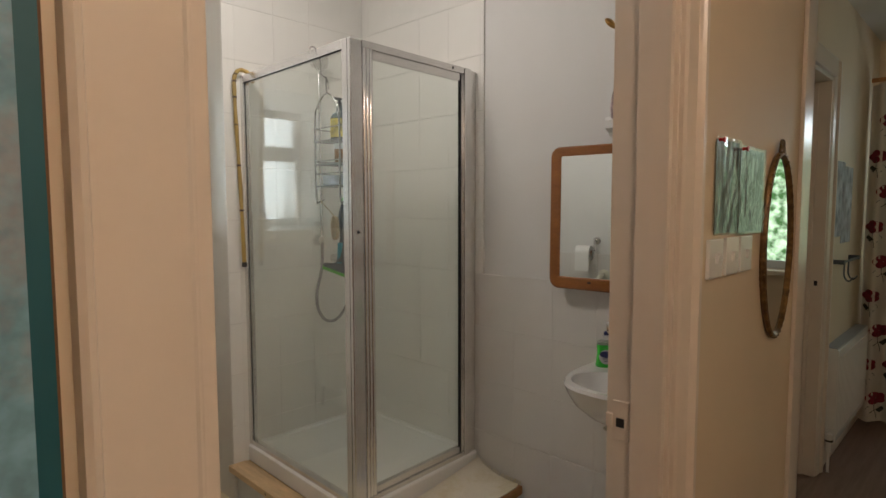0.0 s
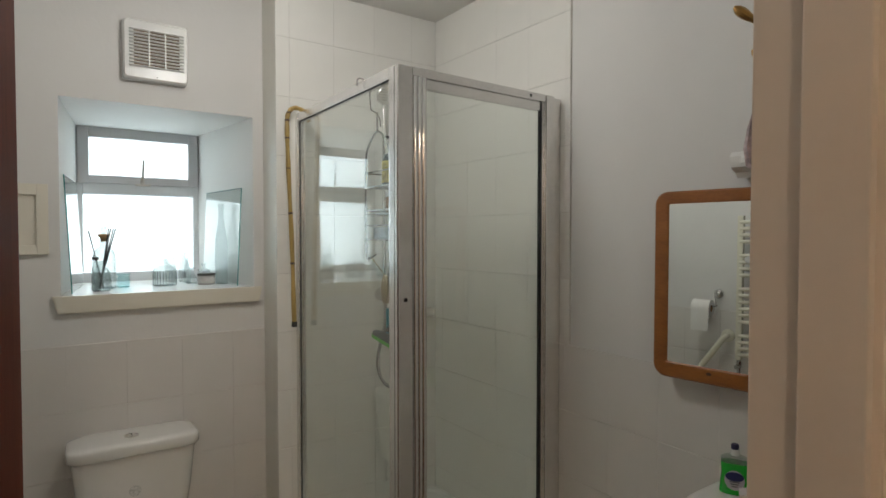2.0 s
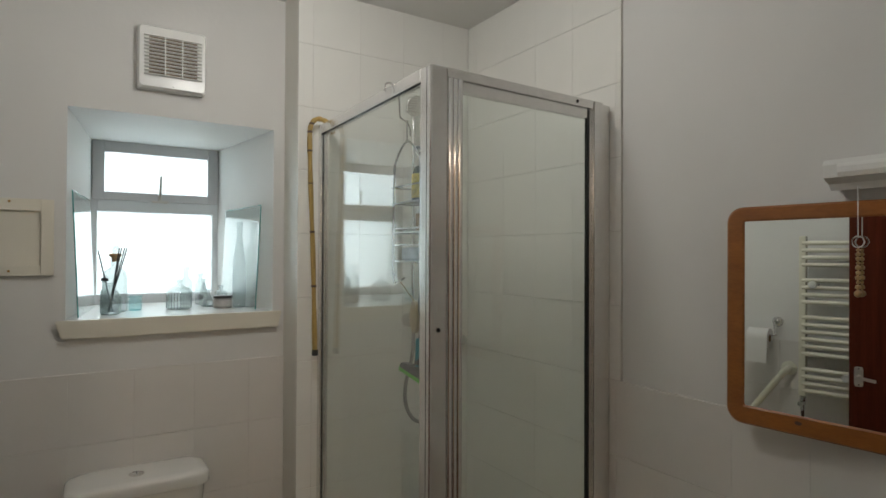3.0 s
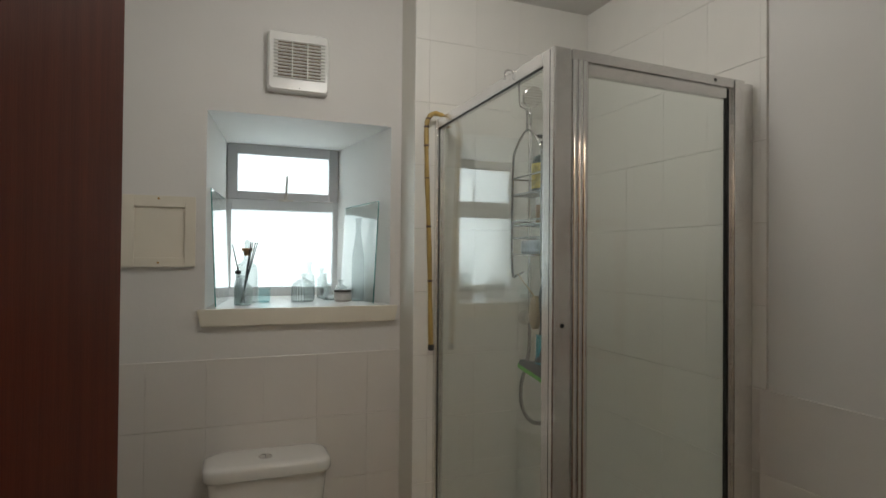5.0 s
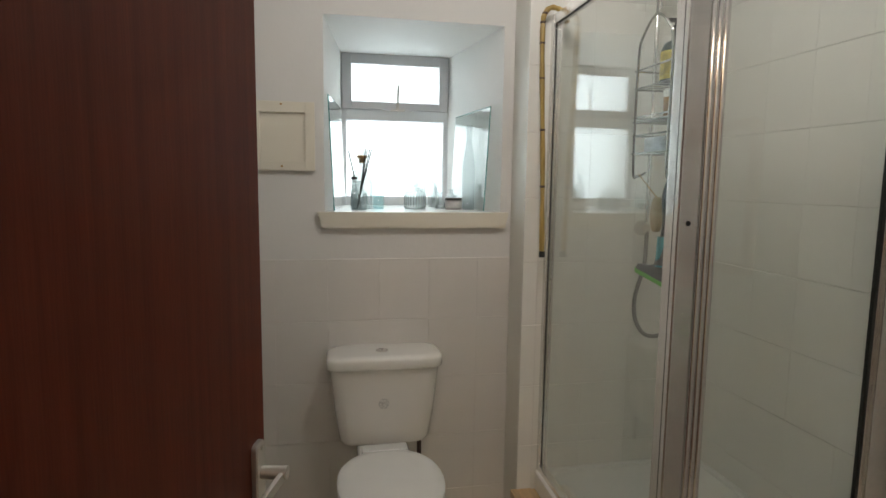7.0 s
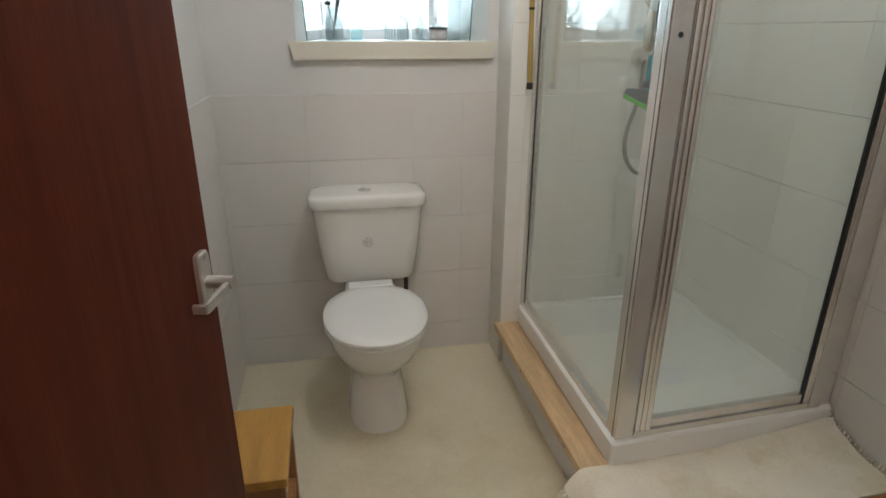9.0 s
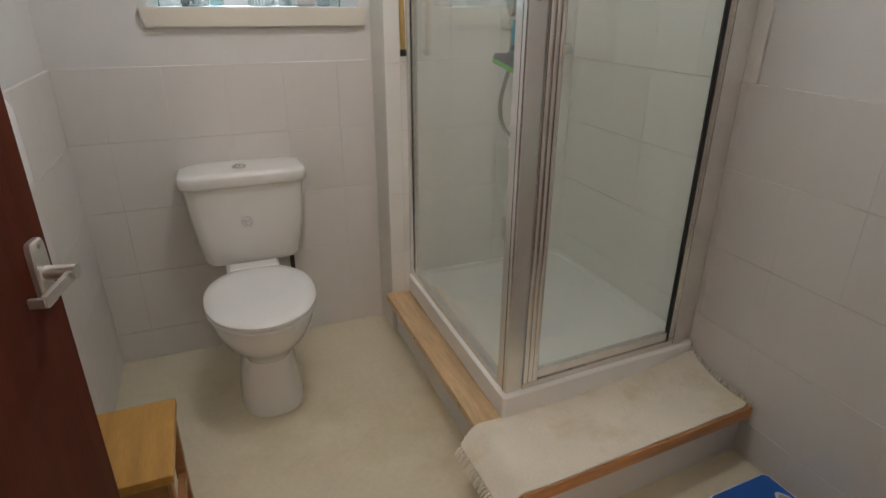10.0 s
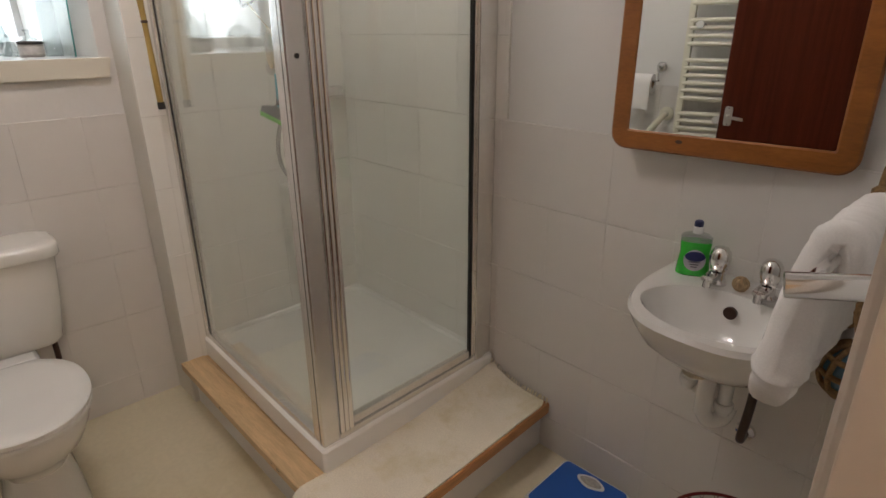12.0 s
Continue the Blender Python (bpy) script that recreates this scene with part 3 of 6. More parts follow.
cb = lambda z, a, d: rounded(cx + 0.008 - a, 3.115 - d, cx + 0.008 + a, 3.115, z, 0.045)
bm = loft([cb(0.408, 0.140, 0.135), cb(0.412, 0.158, 0.15), cb(0.430, 0.168, 0.158), cb(0.55, 0.185, 0.168), cb(0.704, 0.199, 0.177)])
cistern = part("cistern", bm, PORCELAIN, toilet, "", True)
cl = lambda z, g: rounded(cx + 0.008 - 0.212 - g, 3.115 - 0.190 - g, cx + 0.008 + 0.212 + g, 3.117, z, 0.05)
part("cistern_lid", loft([cl(0.703, -0.010), cl(0.705, -0.003), cl(0.710, 0), cl(0.738, 0), cl(0.745, -0.003), cl(0.7495, -0.012), cl(0.751, -0.035)]), PORCELAIN, toilet, "", True)
part("flush_button", lathe([(0.024, 0), (0.024, 0.005), (0.019, 0.008), (0.018, 0.006), (0.0, 0.0065)], (cx, 3.02, 0.748), n=28, cap=False), CHROME, toilet, "round chrome flush button", True)
part("split", box(cx - 0.001, 3.001, 0.754, cx + 0.001, 3.039, 0.7555), BLACK, toilet)
part("badge", lathe([(0.020, 0), (0.0195, 0.001)], (cx, 2.9415, 0.575), "y", 24), shader("grey_sticker", (0.6, 0.6, 0.58), 0.5, vary=0.25, scale=160), toilet, "small faded round sticker")
part("supply_pipe", tube([(1.315, 3.08, 0.30), (1.315, 3.08, 0.44)], 0.009, 10), DARKPIPE, toilet, "dark brown water pipe")
part("pipe_nut", lathe([(0.013, 0), (0.013, 0.02)], (1.315, 3.08, 0.385), n=6), DARKPIPE, toilet)

# ---- wall basin ----
basin = thing("wall_basin", (2.3, 1.335, 0.55), "small white porcelain wall basin with two chrome taps", "basin")
by, bz = 1.333, 0.80


def dring(z, f, w, grow=0.0, n=40):
    """A D shape: flat at the wall, round to the front."""
    out = []
    for i in range(n):
        t = math.pi * i / (n - 1)
        c, s = math.cos(t), math.sin(t)
        y = by + (w + grow) * math.copysign(abs(c) ** 0.72, c)
        x = XR - 0.002 - 0.10 - (f - 0.10 + grow) * abs(s) ** 0.85
        out.append((x, y, z))
    out.append((XR - 0.002, by - w - grow, z))
    out.append((XR - 0.002, by + w + grow, z))
    return out


def bowl(z, a, b, n=42, dx=0.0):
    return [(2.245 + dx - a * math.sin(t), by + b * math.cos(t), z) for t in (math.pi * i / (n - 1) * (n - 1) / n * 2 for i in range(n))]


bm = loft([dring(0.628, 0.16, 0.05), dring(0.635, 0.19, 0.07), dring(0.67, 0.26, 0.125), dring(0.72, 0.32, 0.168), dring(0.765, 0.35, 0.188), dring(0.79, 0.362, 0.194), dring(0.80, 0.355, 0.188)], cap=True)
top = max(bm.faces, key=lambda f: f.calc_center_median().z)
bmesh.ops.delete(bm, geom=[top], context="FACES_ONLY")
rim = [v for v in bm.verts if abs(v.co.z - 0.80) < 1e-5]
hole = [bm.verts.new(p) for p in bowl(0.799, 0.118, 0.155)]
es = [bm.edges.new((hole[i], hole[(i + 1) % 42])) for i in range(42)]
outer = [e for e in bm.edges if e.is_boundary and e.verts[0].co.z > 0.7995 and e not in es]
bmesh.ops.bridge_loops(bm, edges=outer + es)
last = hole
for z, a, b in ((0.790, 0.112, 0.148), (0.76, 0.102, 0.132), (0.72, 0.082, 0.105), (0.695, 0.055, 0.07), (0.685, 0.02, 0.022)):
    ring = [bm.verts.new(p) for p in bowl(z, a, b)]
    for i in range(42):
        bm.faces.new((last[i], last[(i + 1) % 42], ring[(i + 1) % 42], ring[i]))
    last = ring
bm.faces.new(last)
part("bowl", bm, PORCELAIN, basin, "", True)
part("waste", lathe([(0.02, 0), (0.02, 0.003), (0.012, 0.004), (0.0, 0.002)], (2.245, by, 0.685), n=20, cap=False), CHROME, basin, "chrome basin waste", True)
part("overflow", lathe([(0.014, 0.002), (0.014, 0.010), (0.011, 0.012)], (2.325, by, 0.768), "x", 20), DARKPIPE, basin, "dark overflow hole")
part("basin_stain", lathe([(0.03, 0), (0.028, 0.001)], (2.28, by + 0.03, 0.6275), n=20), shader("limescale", (0.62, 0.56, 0.44), 0.7, vary=0.25, scale=60), basin, "limescale round the waste")


def tap(y):
    t = part("tap", lathe([(0.022, 0), (0.022, 0.006), (0.016, 0.012), (0.015, 0.034), (0.018, 0.036), (0.018, 0.040)], (2.392, y, bz - 0.002), n=20), CHROME, basin, "polished chrome pillar tap", True)
    bm = loft([[(x, y + dy, z) for dy, z in ((-0.012, 0.818), (0.012, 0.818), (0.013, 0.832), (-0.013, 0.832))] for x in (2.395, 2.36, 2.335)])
    join(bm, tube([(2.340, y, 0.826), (2.338, y, 0.806)], 0.009, 12))
    bmesh.ops.bevel(bm, geom=[e for e in bm.edges if e.calc_length() > 0.015], offset=0.003, segments=2, affect="EDGES")
    part("spout", bm, CHROME, t)
    part("tap_head", lathe([(0.017, 0), (0.021, 0.010), (0.023, 0.024), (0.021, 0.038), (0.014, 0.048), (0.004, 0.052)], (2.392, y, 0.838), n=20), CHROME, t, "domed chrome tap head", True)


tap(1.395)
tap(1.288)
part("chain", tube(bend([(2.355, 1.25, 0.803), (2.33, 1.245, 0.80), (2.30, 1.25, 0.765), (2.29, 1.253, 0.735)]), 0.0022, 6), CHROME, basin, "thin plug chain")
tb = by + 0.02
bm = tube(bend([(2.345, tb + 0.005, 0.628), (2.345, tb + 0.005, 0.52), (2.345, tb + 0.005, 0.49)]), 0.020, 20)
trap = part("trap", bm, PLASTIC, basin, "white plastic bottle trap under the basin", True)
part("collar", lathe([(0.026, 0), (0.026, 0.020), (0.020, 0.024)], (2.345, tb + 0.005, 0.612), n=20), BLACK, trap, "black ribbed collar")
for (x, y), z0, z1, r in (((2.365, tb + 0.055), 0.53, 0.60, 0.015), ((2.375, tb - 0.030), 0.49, 0.60, 0.016)):
    part("branch", tube(bend([(x, y, z1), (x, y, z0)]), r, 16), PLASTIC, trap, "", True)
    part("nut", lathe([(r + 0.005, 0), (r + 0.006, 0.006), (r + 0.006, 0.016), (r + 0.004, 0.02)], (x, y, z0 + 0.012), n=20), PLASTIC, trap)
part("elbow", tube(bend([(2.345, tb + 0.005, 0.495), (2.355, tb - 0.01, 0.470), (2.38, tb - 0.03, 0.475), (2.40, tb - 0.035, 0.50)]), 0.019, 16), PLASTIC, trap, "", True)
part("wall_pipe", tube(bend([(2.38, tb + 0.04, 0.53), (2.42, tb + 0.05, 0.52), (XR + 0.005, tb + 0.05, 0.52)]), 0.018, 14), PLASTIC, trap, "", True)
part("supply_pipe", tube(bend([(2.40, 1.27, 0.66), (2.405, 1.275, 0.52), (2.41, 1.283, 0.425), (2.43, 1.286, 0.412), (XR, 1.288, 0.412)]), 0.0105, 12), DARKPIPE, basin, "dark brown supply pipe", True)
part("pipe_rose", lathe([(0.024, 0), (0.022, -0.008), (0.012, -0.014)], (XR, 1.288, 0.412), "x", 20), CHROME, basin, "chrome pipe collar")

# ---- mirror over the basin, one end standing off the wall ----
MM = Matrix.Translation((2.447, 1.192, 0)) @ Matrix.Rotation(radians(90 + 5.75), 4, "Z") @ Matrix.Translation((0, 0, 1.61)) @ Matrix.Rotation(radians(0.42), 4, "X") @ Matrix.Translation((0, 0, -1.61))
wall_mirror_thing = thing("wall_mirror_framed", (2.43, 1.44, 1.09), "mirror in a rounded orange pine frame", "mirror")


def rrect(u0, u1, z0, z1, r, d, n=8):
    return [(x, d, z) for x, z, _ in rounded(u0, z0, u1, z1, 0, r, n)]


fr_out = (0.0, 0.512, 1.071, 1.610)
fr_in = (0.044, 0.468, 1.118, 1.574)
bm = loft([rrect(fr_in[0], fr_in[1], fr_in[2], fr_in[3], 0.004, -0.018), rrect(fr_in[0], fr_in[1], fr_in[2], fr_in[3], 0.004, 0.000), rrect(fr_in[0] - 0.004, fr_in[1] + 0.004, fr_in[2] - 0.004, fr_in[3] + 0.004, 0.006, 0.003),
           rrect(fr_out[0] + 0.005, fr_out[1] - 0.005, fr_out[2] + 0.005, fr_out[3] - 0.005, 0.035, 0.003), rrect(*fr_out, 0.038, -0.003), rrect(*fr_out, 0.038, -0.018)], cap=False)
part("frame", moved(bm, MM), MIRRORWOOD, wall_mirror_thing)
part("mirror_glass", moved(box(0.040, -0.006, 1.114, 0.472, -0.001, 1.578), MM), MIRROR, wall_mirror_thing, "silvered mirror glass")
part("knot", moved(lathe([(0.0045, 0.0), (0.003, 0.0006)], (0, 0, 0), "y", 14), MM @ Matrix.Translation((0.345, 0.003, 1.101)) @ Matrix.Diagonal((1.8, 1, 1, 1))), DARKPIPE, wall_mirror_thing, "dark knot in the pine")

# ---- shaver light above the mirror, with its pull cord ----
shaver = thing("shaver_light", (2.42, 1.30, 1.64), "white plastic strip light above the mirror with pull cord", "light")
bm = bmesh.new()
prof = [(XR + P, 1.640), (2.435, 1.636), (2.425, 1.650), (2.400, 1.662), (2.396, 1.690), (2.404, 1.702), (XR + P, 1.704)]
join(bm, loft([[(x, y, z) for x, z in prof] for y in (1.10, 1.478)]))
part("case", bm, PLASTIC, shaver)
part("diffuser", loft([[(x, y, z) for x, z in ((2.399, 1.664), (2.394, 1.672), (2.393, 1.684), (2.397, 1.692), (2.404, 1.692), (2.404, 1.664))] for y in (1.13, 1.448)]), TRAY, shaver, "off-white plastic diffuser")
part("cord", tube([(2.412, 1.415, 1.64), (2.412, 1.415, 1.53)], 0.0012, 6), PLASTIC, shaver, "thin white pull cord")
WOODBEAD = shader("pale_wood_bead", (0.42, 0.27, 0.12), 0.4, vary=0.15, scale=60)
part("ring", tube([(2.412, 1.415 + 0.012 * math.cos(a * 0.393), 1.520 + 0.012 * math.sin(a * 0.393)) for a in range(16)], 0.0016, 6, closed=True), CHROME, shaver, "steel split ring")
z = 1.506
for i, r in enumerate((0.004, 0.005, 0.005, 0.004, 0.006, 0.005, 0.006, 0.004, 0.006, 0.008)):
    z -= r
    part("bead", lathe([(0.2 * r, -r), (0.75 * r, -0.66 * r), (r, 0), (0.75 * r, 0.66 * r), (0.2 * r, r)], (2.412, 1.415, z), n=12), WOODBEAD, shaver, "", True)
    z -= r

# ---- bath mat ----
RUG = shader("cream_cotton_weave", (0.86, 0.80, 0.67), 0.9, vary=0.05, scale=5, grain=0.10, grain_scale=240, bump=0.6, stain=(0.58, 0.48, 0.22), stain_amount=0.65, stain_scale=6)
mat = thing("bath_mat", (2.06, 2.0, ST), "cream woven cotton bath mat with knotted fringe, faintly stained", "bath mat")
nx, ny = 56, 18
rings_t = []
for i in range(nx + 1):
    u = i / nx
    x = 1.610 + (XR - 0.012 - 1.610) * u
    row = []
    for j in range(ny + 1):
        w = j / ny
        y = 1.836 + (0.254 + 0.012 * math.sin(3 * u + 1)) * w
        z = ST + 0.007 + 0.0025 * noise.noise((x * 14, y * 14, 0))
        drop = max(0.0, 1.660 - x)
        if drop > 0:
            z -= 0.9 * drop
        z += 0.045 * max(0.0, (u - 0.5) / 0.5) ** 1.6 * max(0.0, (w - 0.35) / 0.65) ** 1.8
        e = min(u, 1 - u) * 0.83
        k = min(w, 1 - w) * 0.26
        if e < 0.022 and k < 0.022:
            y += (1 if w < 0.5 else -1) * 0.010 * (1 - e / 0.022)
        row.append((x, y, z))
    rings_t.append(row)
bm = loft([r + [(x, y, z - 0.006) for x, y, z in reversed(r)] for r in rings_t])
part("weave", bm, RUG, mat, "", True)
rnd = random.Random(4)
for end, x in (("l", 1.610), ("r", XR - 0.012)):
    for k in range(22):
        y = 1.834 + k * 0.0118
        s = -1 if end == "l" else 1
        z0 = ST + 0.004 - (0.9 * 0.05 if end == "l" else 0)
        a = rnd.uniform(-0.006, 0.006)
        if end == "l":
            pts = [(x + 0.002, y, z0), (x - 0.010, y + a * 0.5, z0 - 0.006), (x - 0.020, y + a, z0 - 0.020)]
        else:
            z0 += 0.045 * max(0.0, ((y - 1.836) / 0.254 - 0.35) / 0.65) ** 1.8
            pts = [(x - 0.004, y, z0), (x + 0.002, y + a * 0.5, z0 + 0.010), (x + 0.006, y + a, z0 + 0.016)]
        part("tassel", tube(bend(pts, 3), [0.0022, 0.0024, 0.0036, 0.0040, 0.0028, 0.0026, 0.0016], 6), RUG, mat)

skew((plinth, mat), 0.042, 0.0)
skew((tray, shower), 0.032, 0.014)

# ---- bathroom scales ----
scales = thing("bathroom_scales", (2.32, 1.65, 0), "flat blue and white mechanical bathroom scales", "scales")
MS = Matrix.Translation((2.323, 1.652, 0)) @ Matrix.Rotation(radians(2), 4, "Z")
SBLUE = shader("ribbed_blue_mat", (0.02, 0.12, 0.48), 0.45, vary=0.06, scale=8, bump=0.25, grain_scale=220)
bm = loft([rounded(-0.112, -0.112, 0.112, 0.112, 0.004, 0.02), rounded(-0.118, -0.118, 0.118, 0.118, 0.012, 0.022), rounded(-0.118, -0.118, 0.118, 0.118, 0.030, 0.022), rounded(-0.113, -0.113, 0.113, 0.113, 0.036, 0.02)])
part("body", moved(bm, MS), PLASTIC, scales, "white casing")
part("tread", moved(loft([rounded(-0.108, -0.108, 0.108, 0.108, 0.0355, 0.016), rounded(-0.108, -0.108, 0.108, 0.108, 0.038, 0.016)]), MS), SBLUE, scales, "blue ribbed tread")
eye_ring = lambda a, b, z: [(0.028 + b * math.cos(t) * (1 - 0.25 * abs(math.sin(t))), 0.0 + 0.0 + a * math.sin(t), z) for t in (2 * math.pi * i / 28 for i in range(28))]
bm = loft([[(p[0] + 0.045, p[1], p[2]) for p in eye_ring(0.046, 0.026, z)] for z in (0.037, 0.0405)])
part("dial_bezel", moved(bm, MS), PLASTIC, scales, "white dial surround")
bm = loft([[(p[0] + 0.045, p[1], p[2]) for p in eye_ring(0.036, 0.018, z)] for z in (0.0404, 0.0412)])
part("dial", moved(bm, MS), shader("dial_face", (0.5, 0.48, 0.42), 0.15, vary=0.2, scale=90), scales, "grey dial window")
for dx in (-0.09, 0.09):
    for dy in (-0.09, 0.09):
        part("foot", moved(lathe([(0.011, 0), (0.011, 0.006)], (dx, dy, 0), n=12), MS), BLACK, scales)

# ---- red wire basket ----
REDWIRE = shader("red_coated_wire", (0.20, 0.02, 0.02), 0.35, vary=0.1)
basket = thing("wire_basket", (2.27, 1.20, 0), "round red wire waste basket standing under the basin", "basket")
bc, RT, RB, HB = (2.250, 1.215), 0.142, 0.095, 0.268
circ = lambda r, z, n=48: [(bc[0] + r * math.cos(2 * math.pi * i / n), bc[1] + r * math.sin(2 * math.pi * i / n), z) for i in range(n)]
part("rim", tube(circ(RT, HB), 0.004, 8, closed=True), REDWIRE, basket)
part("base_ring", tube(circ(RB, 0.004), 0.003, 8, closed=True), REDWIRE, basket)
bm = bmesh.new()
for s in (-1, 1):
    for k in range(26):
        a0 = 2 * math.pi * k / 26
        pts = []
        for q in range(9):
            u = q / 8
            r, z = RB + (RT - RB) * u ** 0.8, 0.004 + (HB - 0.004) * u
            a = a0 + s * 0.9 * u
            pts.append((bc[0] + r * math.cos(a), bc[1] + r * math.sin(a), z))
        join(bm, tube(pts, 0.0009, 4, cap=False))
part("mesh", bm, REDWIRE, basket)
bm = bmesh.new()
for k in range(-5, 6):
    o = k * 0.017
    h = math.sqrt(max(0, RB * RB - o * o))
    join(bm, tube([(bc[0] + o, bc[1] - h, 0.004), (bc[0] + o, bc[1] + h, 0.004)], 0.0009, 4))
    join(bm, tube([(bc[0] - h, bc[1] + o, 0.004), (bc[0] + h, bc[1] + o, 0.004)], 0.0009, 4))
part("base_mesh", bm, REDWIRE, basket)
for a in (1.1, 2.67, 4.24, 5.81):
    part("stay", tube([(bc[0] + RB * math.cos(a), bc[1] + RB * math.sin(a), 0.004), (bc[0] + RT * math.cos(a), bc[1] + RT * math.sin(a), HB)], 0.003, 6), REDWIRE, basket)

# ---- stool behind the door ----
stool = thing("wooden_stool", (0.8, 2.17, 0), "low golden pine stool beside the open door", "stool")
part("seat", box(0.685, 2.030, 0.325, 0.905, 2.312, 0.350, 0.004), STOOLWOOD, stool)
part("apron", box(0.700, 2.034, 0.285, 0.890, 2.052, 0.325, 0.002), STOOLEDGE, stool)
for x, y in ((0.692, 2.038), (0.692, 2.278), (0.872, 2.038), (0.872, 2.278)):
    part("leg", box(x, y, 0, x + 0.026, y + 0.026, 0.325, 0.003), STOOLEDGE, stool)
part("side_rail", box(0.876, 2.064, 0.10, 0.894, 2.278, 0.135, 0.002), STOOLEDGE, stool)
part("side_rail", box(0.876, 2.064, 0.285, 0.894, 2.278, 0.325, 0.002), STOOLEDGE, stool)

# ---- extractor fan ----
fan = thing("extractor_fan", (1.27, YW, 2.18), "square white plastic extractor fan with louvred grille", "extractor fan")
part("housing", loft([rrect(1.158, 1.382, 2.068, 2.290, 0.010, YW + P), rrect(1.158, 1.382, 2.068, 2.290, 0.012, YW - 0.022), rrect(1.164, 1.376, 2.074, 2.284, 0.014, YW - 0.034)]), PLASTIC, fan)
FX0, FX1, FZ0, FZ1 = 1.194, 1.350, 2.115, 2.250
# flat brown plate, seen through the gaps between the louvres
part("grille_back", box(FX0, YW - 0.0375, FZ0, FX1, YW - 0.0340, FZ1), shader("brown_duct_back", (0.17, 0.13, 0.09), 0.8, vary=0.3, scale=30), fan, "flat brown plate behind the louvres")
for i in range(12):
    z = FZ0 + (FZ1 - FZ0) * i / 11
    part("louvre", moved(box(-0.5 * (FX1 - FX0) - 0.016, -0.004, -0.0014, 0.5 * (FX1 - FX0) + 0.016, 0.004, 0.0014, 0.0008, 1), Matrix.Translation((1.272, YW - 0.040, z)) @ Matrix.Rotation(radians(-28), 4, "X")), PLASTIC, fan)
for x in (1.244, 1.300):
    part("grille_bar", box(x - 0.002, YW - 0.047, FZ0 - 0.002, x + 0.002, YW - 0.040, FZ1 + 0.002), PLASTIC, fan)
part("screw", lathe([(0.0025, 0), (0.002, -0.001)], (1.272, YW - 0.033, 2.081), "y", 10), BLACK, fan)

# ---- access hatch ----
hatch = thing("access_hatch", (0.805, YW, 1.54), "cream painted wooden access hatch with recessed panel", "hatch")
bm = box(0.686, YW - 0.008, 1.415, 0.730, YW + P, 1.662, 0.002)
box(0.888, YW - 0.008, 1.415, 0.923, YW + P, 1.662, 0.002, bm=bm)
box(0.730, YW - 0.008, 1.415, 0.888, YW + P, 1.447, 0.002, bm=bm)
box(0.730, YW - 0.008, 1.6235, 0.888, YW + P, 1.662, 0.002, bm=bm)
part("hatch_frame", bm, CREAM, hatch)
part("panel", box(0.728, YW + 0.002, 1.445, 0.890, YW + P, 1.6255), CREAM, hatch)
for z in (1.652, 1.430):
    part("screw", lathe([(0.004, 0), (0.003, -0.0015)], (0.805, YW - 0.008, z), "y", 10), BRASS, hatch)

# ---- things on the window sill ----
SZ = 1.264
BOTTLE = glass("bottle_glass", (0.83, 0.85, 0.85), 0.10, 0.9, True, 2.6)
AQUA = glass("aqua_glass", (0.74, 0.90, 0.92), 0.08, 1.0, True, 2.5)
CORK = shader("cork", (0.36, 0.22, 0.10), 0.8, vary=0.2, scale=90)


def bottle(name, at, profile, label, mat=BOTTLE, n=20, square=False):
    b = thing(name, (at[0], at[1], SZ), label, "bottle")
    inner = [(max(r - 0.0025, 0.0015), max(h, 0.006)) for r, h in profile]
    bm = lathe([(r, h + SZ) for r, h in profile], (at[0], at[1], 0), n=n, cap=False)
    if square:
        for v in bm.verts:
            dx, dy = v.co.x - at[0], v.co.y - at[1]
            r = math.hypot(dx, dy)
            if r > 0.012:
                k = min(r / max(abs(dx), abs(dy), 1e-6), 1.22) * 0.9
                v.co.x, v.co.y = at[0] + dx * k, at[1] + dy * k
    part("body", bm, mat, b, "", True)
    part("base", lathe([(profile[0][0] * 0.98, SZ + 0.001), (profile[0][0] * 0.9, SZ + 0.005)], (at[0], at[1], 0), n=n), mat, b)
    return b


d = bottle("reed_diffuser", (1.092, 3.275), [(0.030, 0), (0.033, 0.01), (0.033, 0.05), (0.031, 0.075), (0.018, 0.092), (0.014, 0.10), (0.018, 0.118)], "embossed clear glass reed diffuser with black sticks", n=28)
for i, a in enumerate((-0.4, 0.25, 0.32, 0.42, 0.5)):
    part("reed", tube([(1.092 - 0.02 * a, 3.275, SZ + 0.008), (1.092 + 0.105 * a, 3.275 + 0.008 * (i - 2), SZ + (0.245 if a > 0 else 0.235))], 0.0022, 6), BLACK, d, "thin black reed")
for i in range(6):
    for k in range(10):
        a = 2 * math.pi * (k + 0.5 * (i % 2)) / 10
        part("boss", lathe([(0.004, -0.001), (0.0035, 0.002), (0.001, 0.004)], (0, 0, 0), "x", 6), BOTTLE, d).matrix_basis = Matrix.Translation((1.092 + 0.032 * math.cos(a), 3.275 + 0.032 * math.sin(a), SZ + 0.012 + i * 0.010)) @ Matrix.Rotation(a, 4, "Z")
d2 = bottle("dropper_bottle", (1.072, 3.265), [(0.012, 0), (0.014, 0.01), (0.014, 0.085), (0.008, 0.10), (0.007, 0.125)], "slim clear bottle with a black cap")
part("cap", lathe([(0.010, 0.122), (0.012, 0.124), (0.012, 0.132), (0.010, 0.134)], (1.072, 3.265, SZ), n=16), BLACK, d2, "black cap")
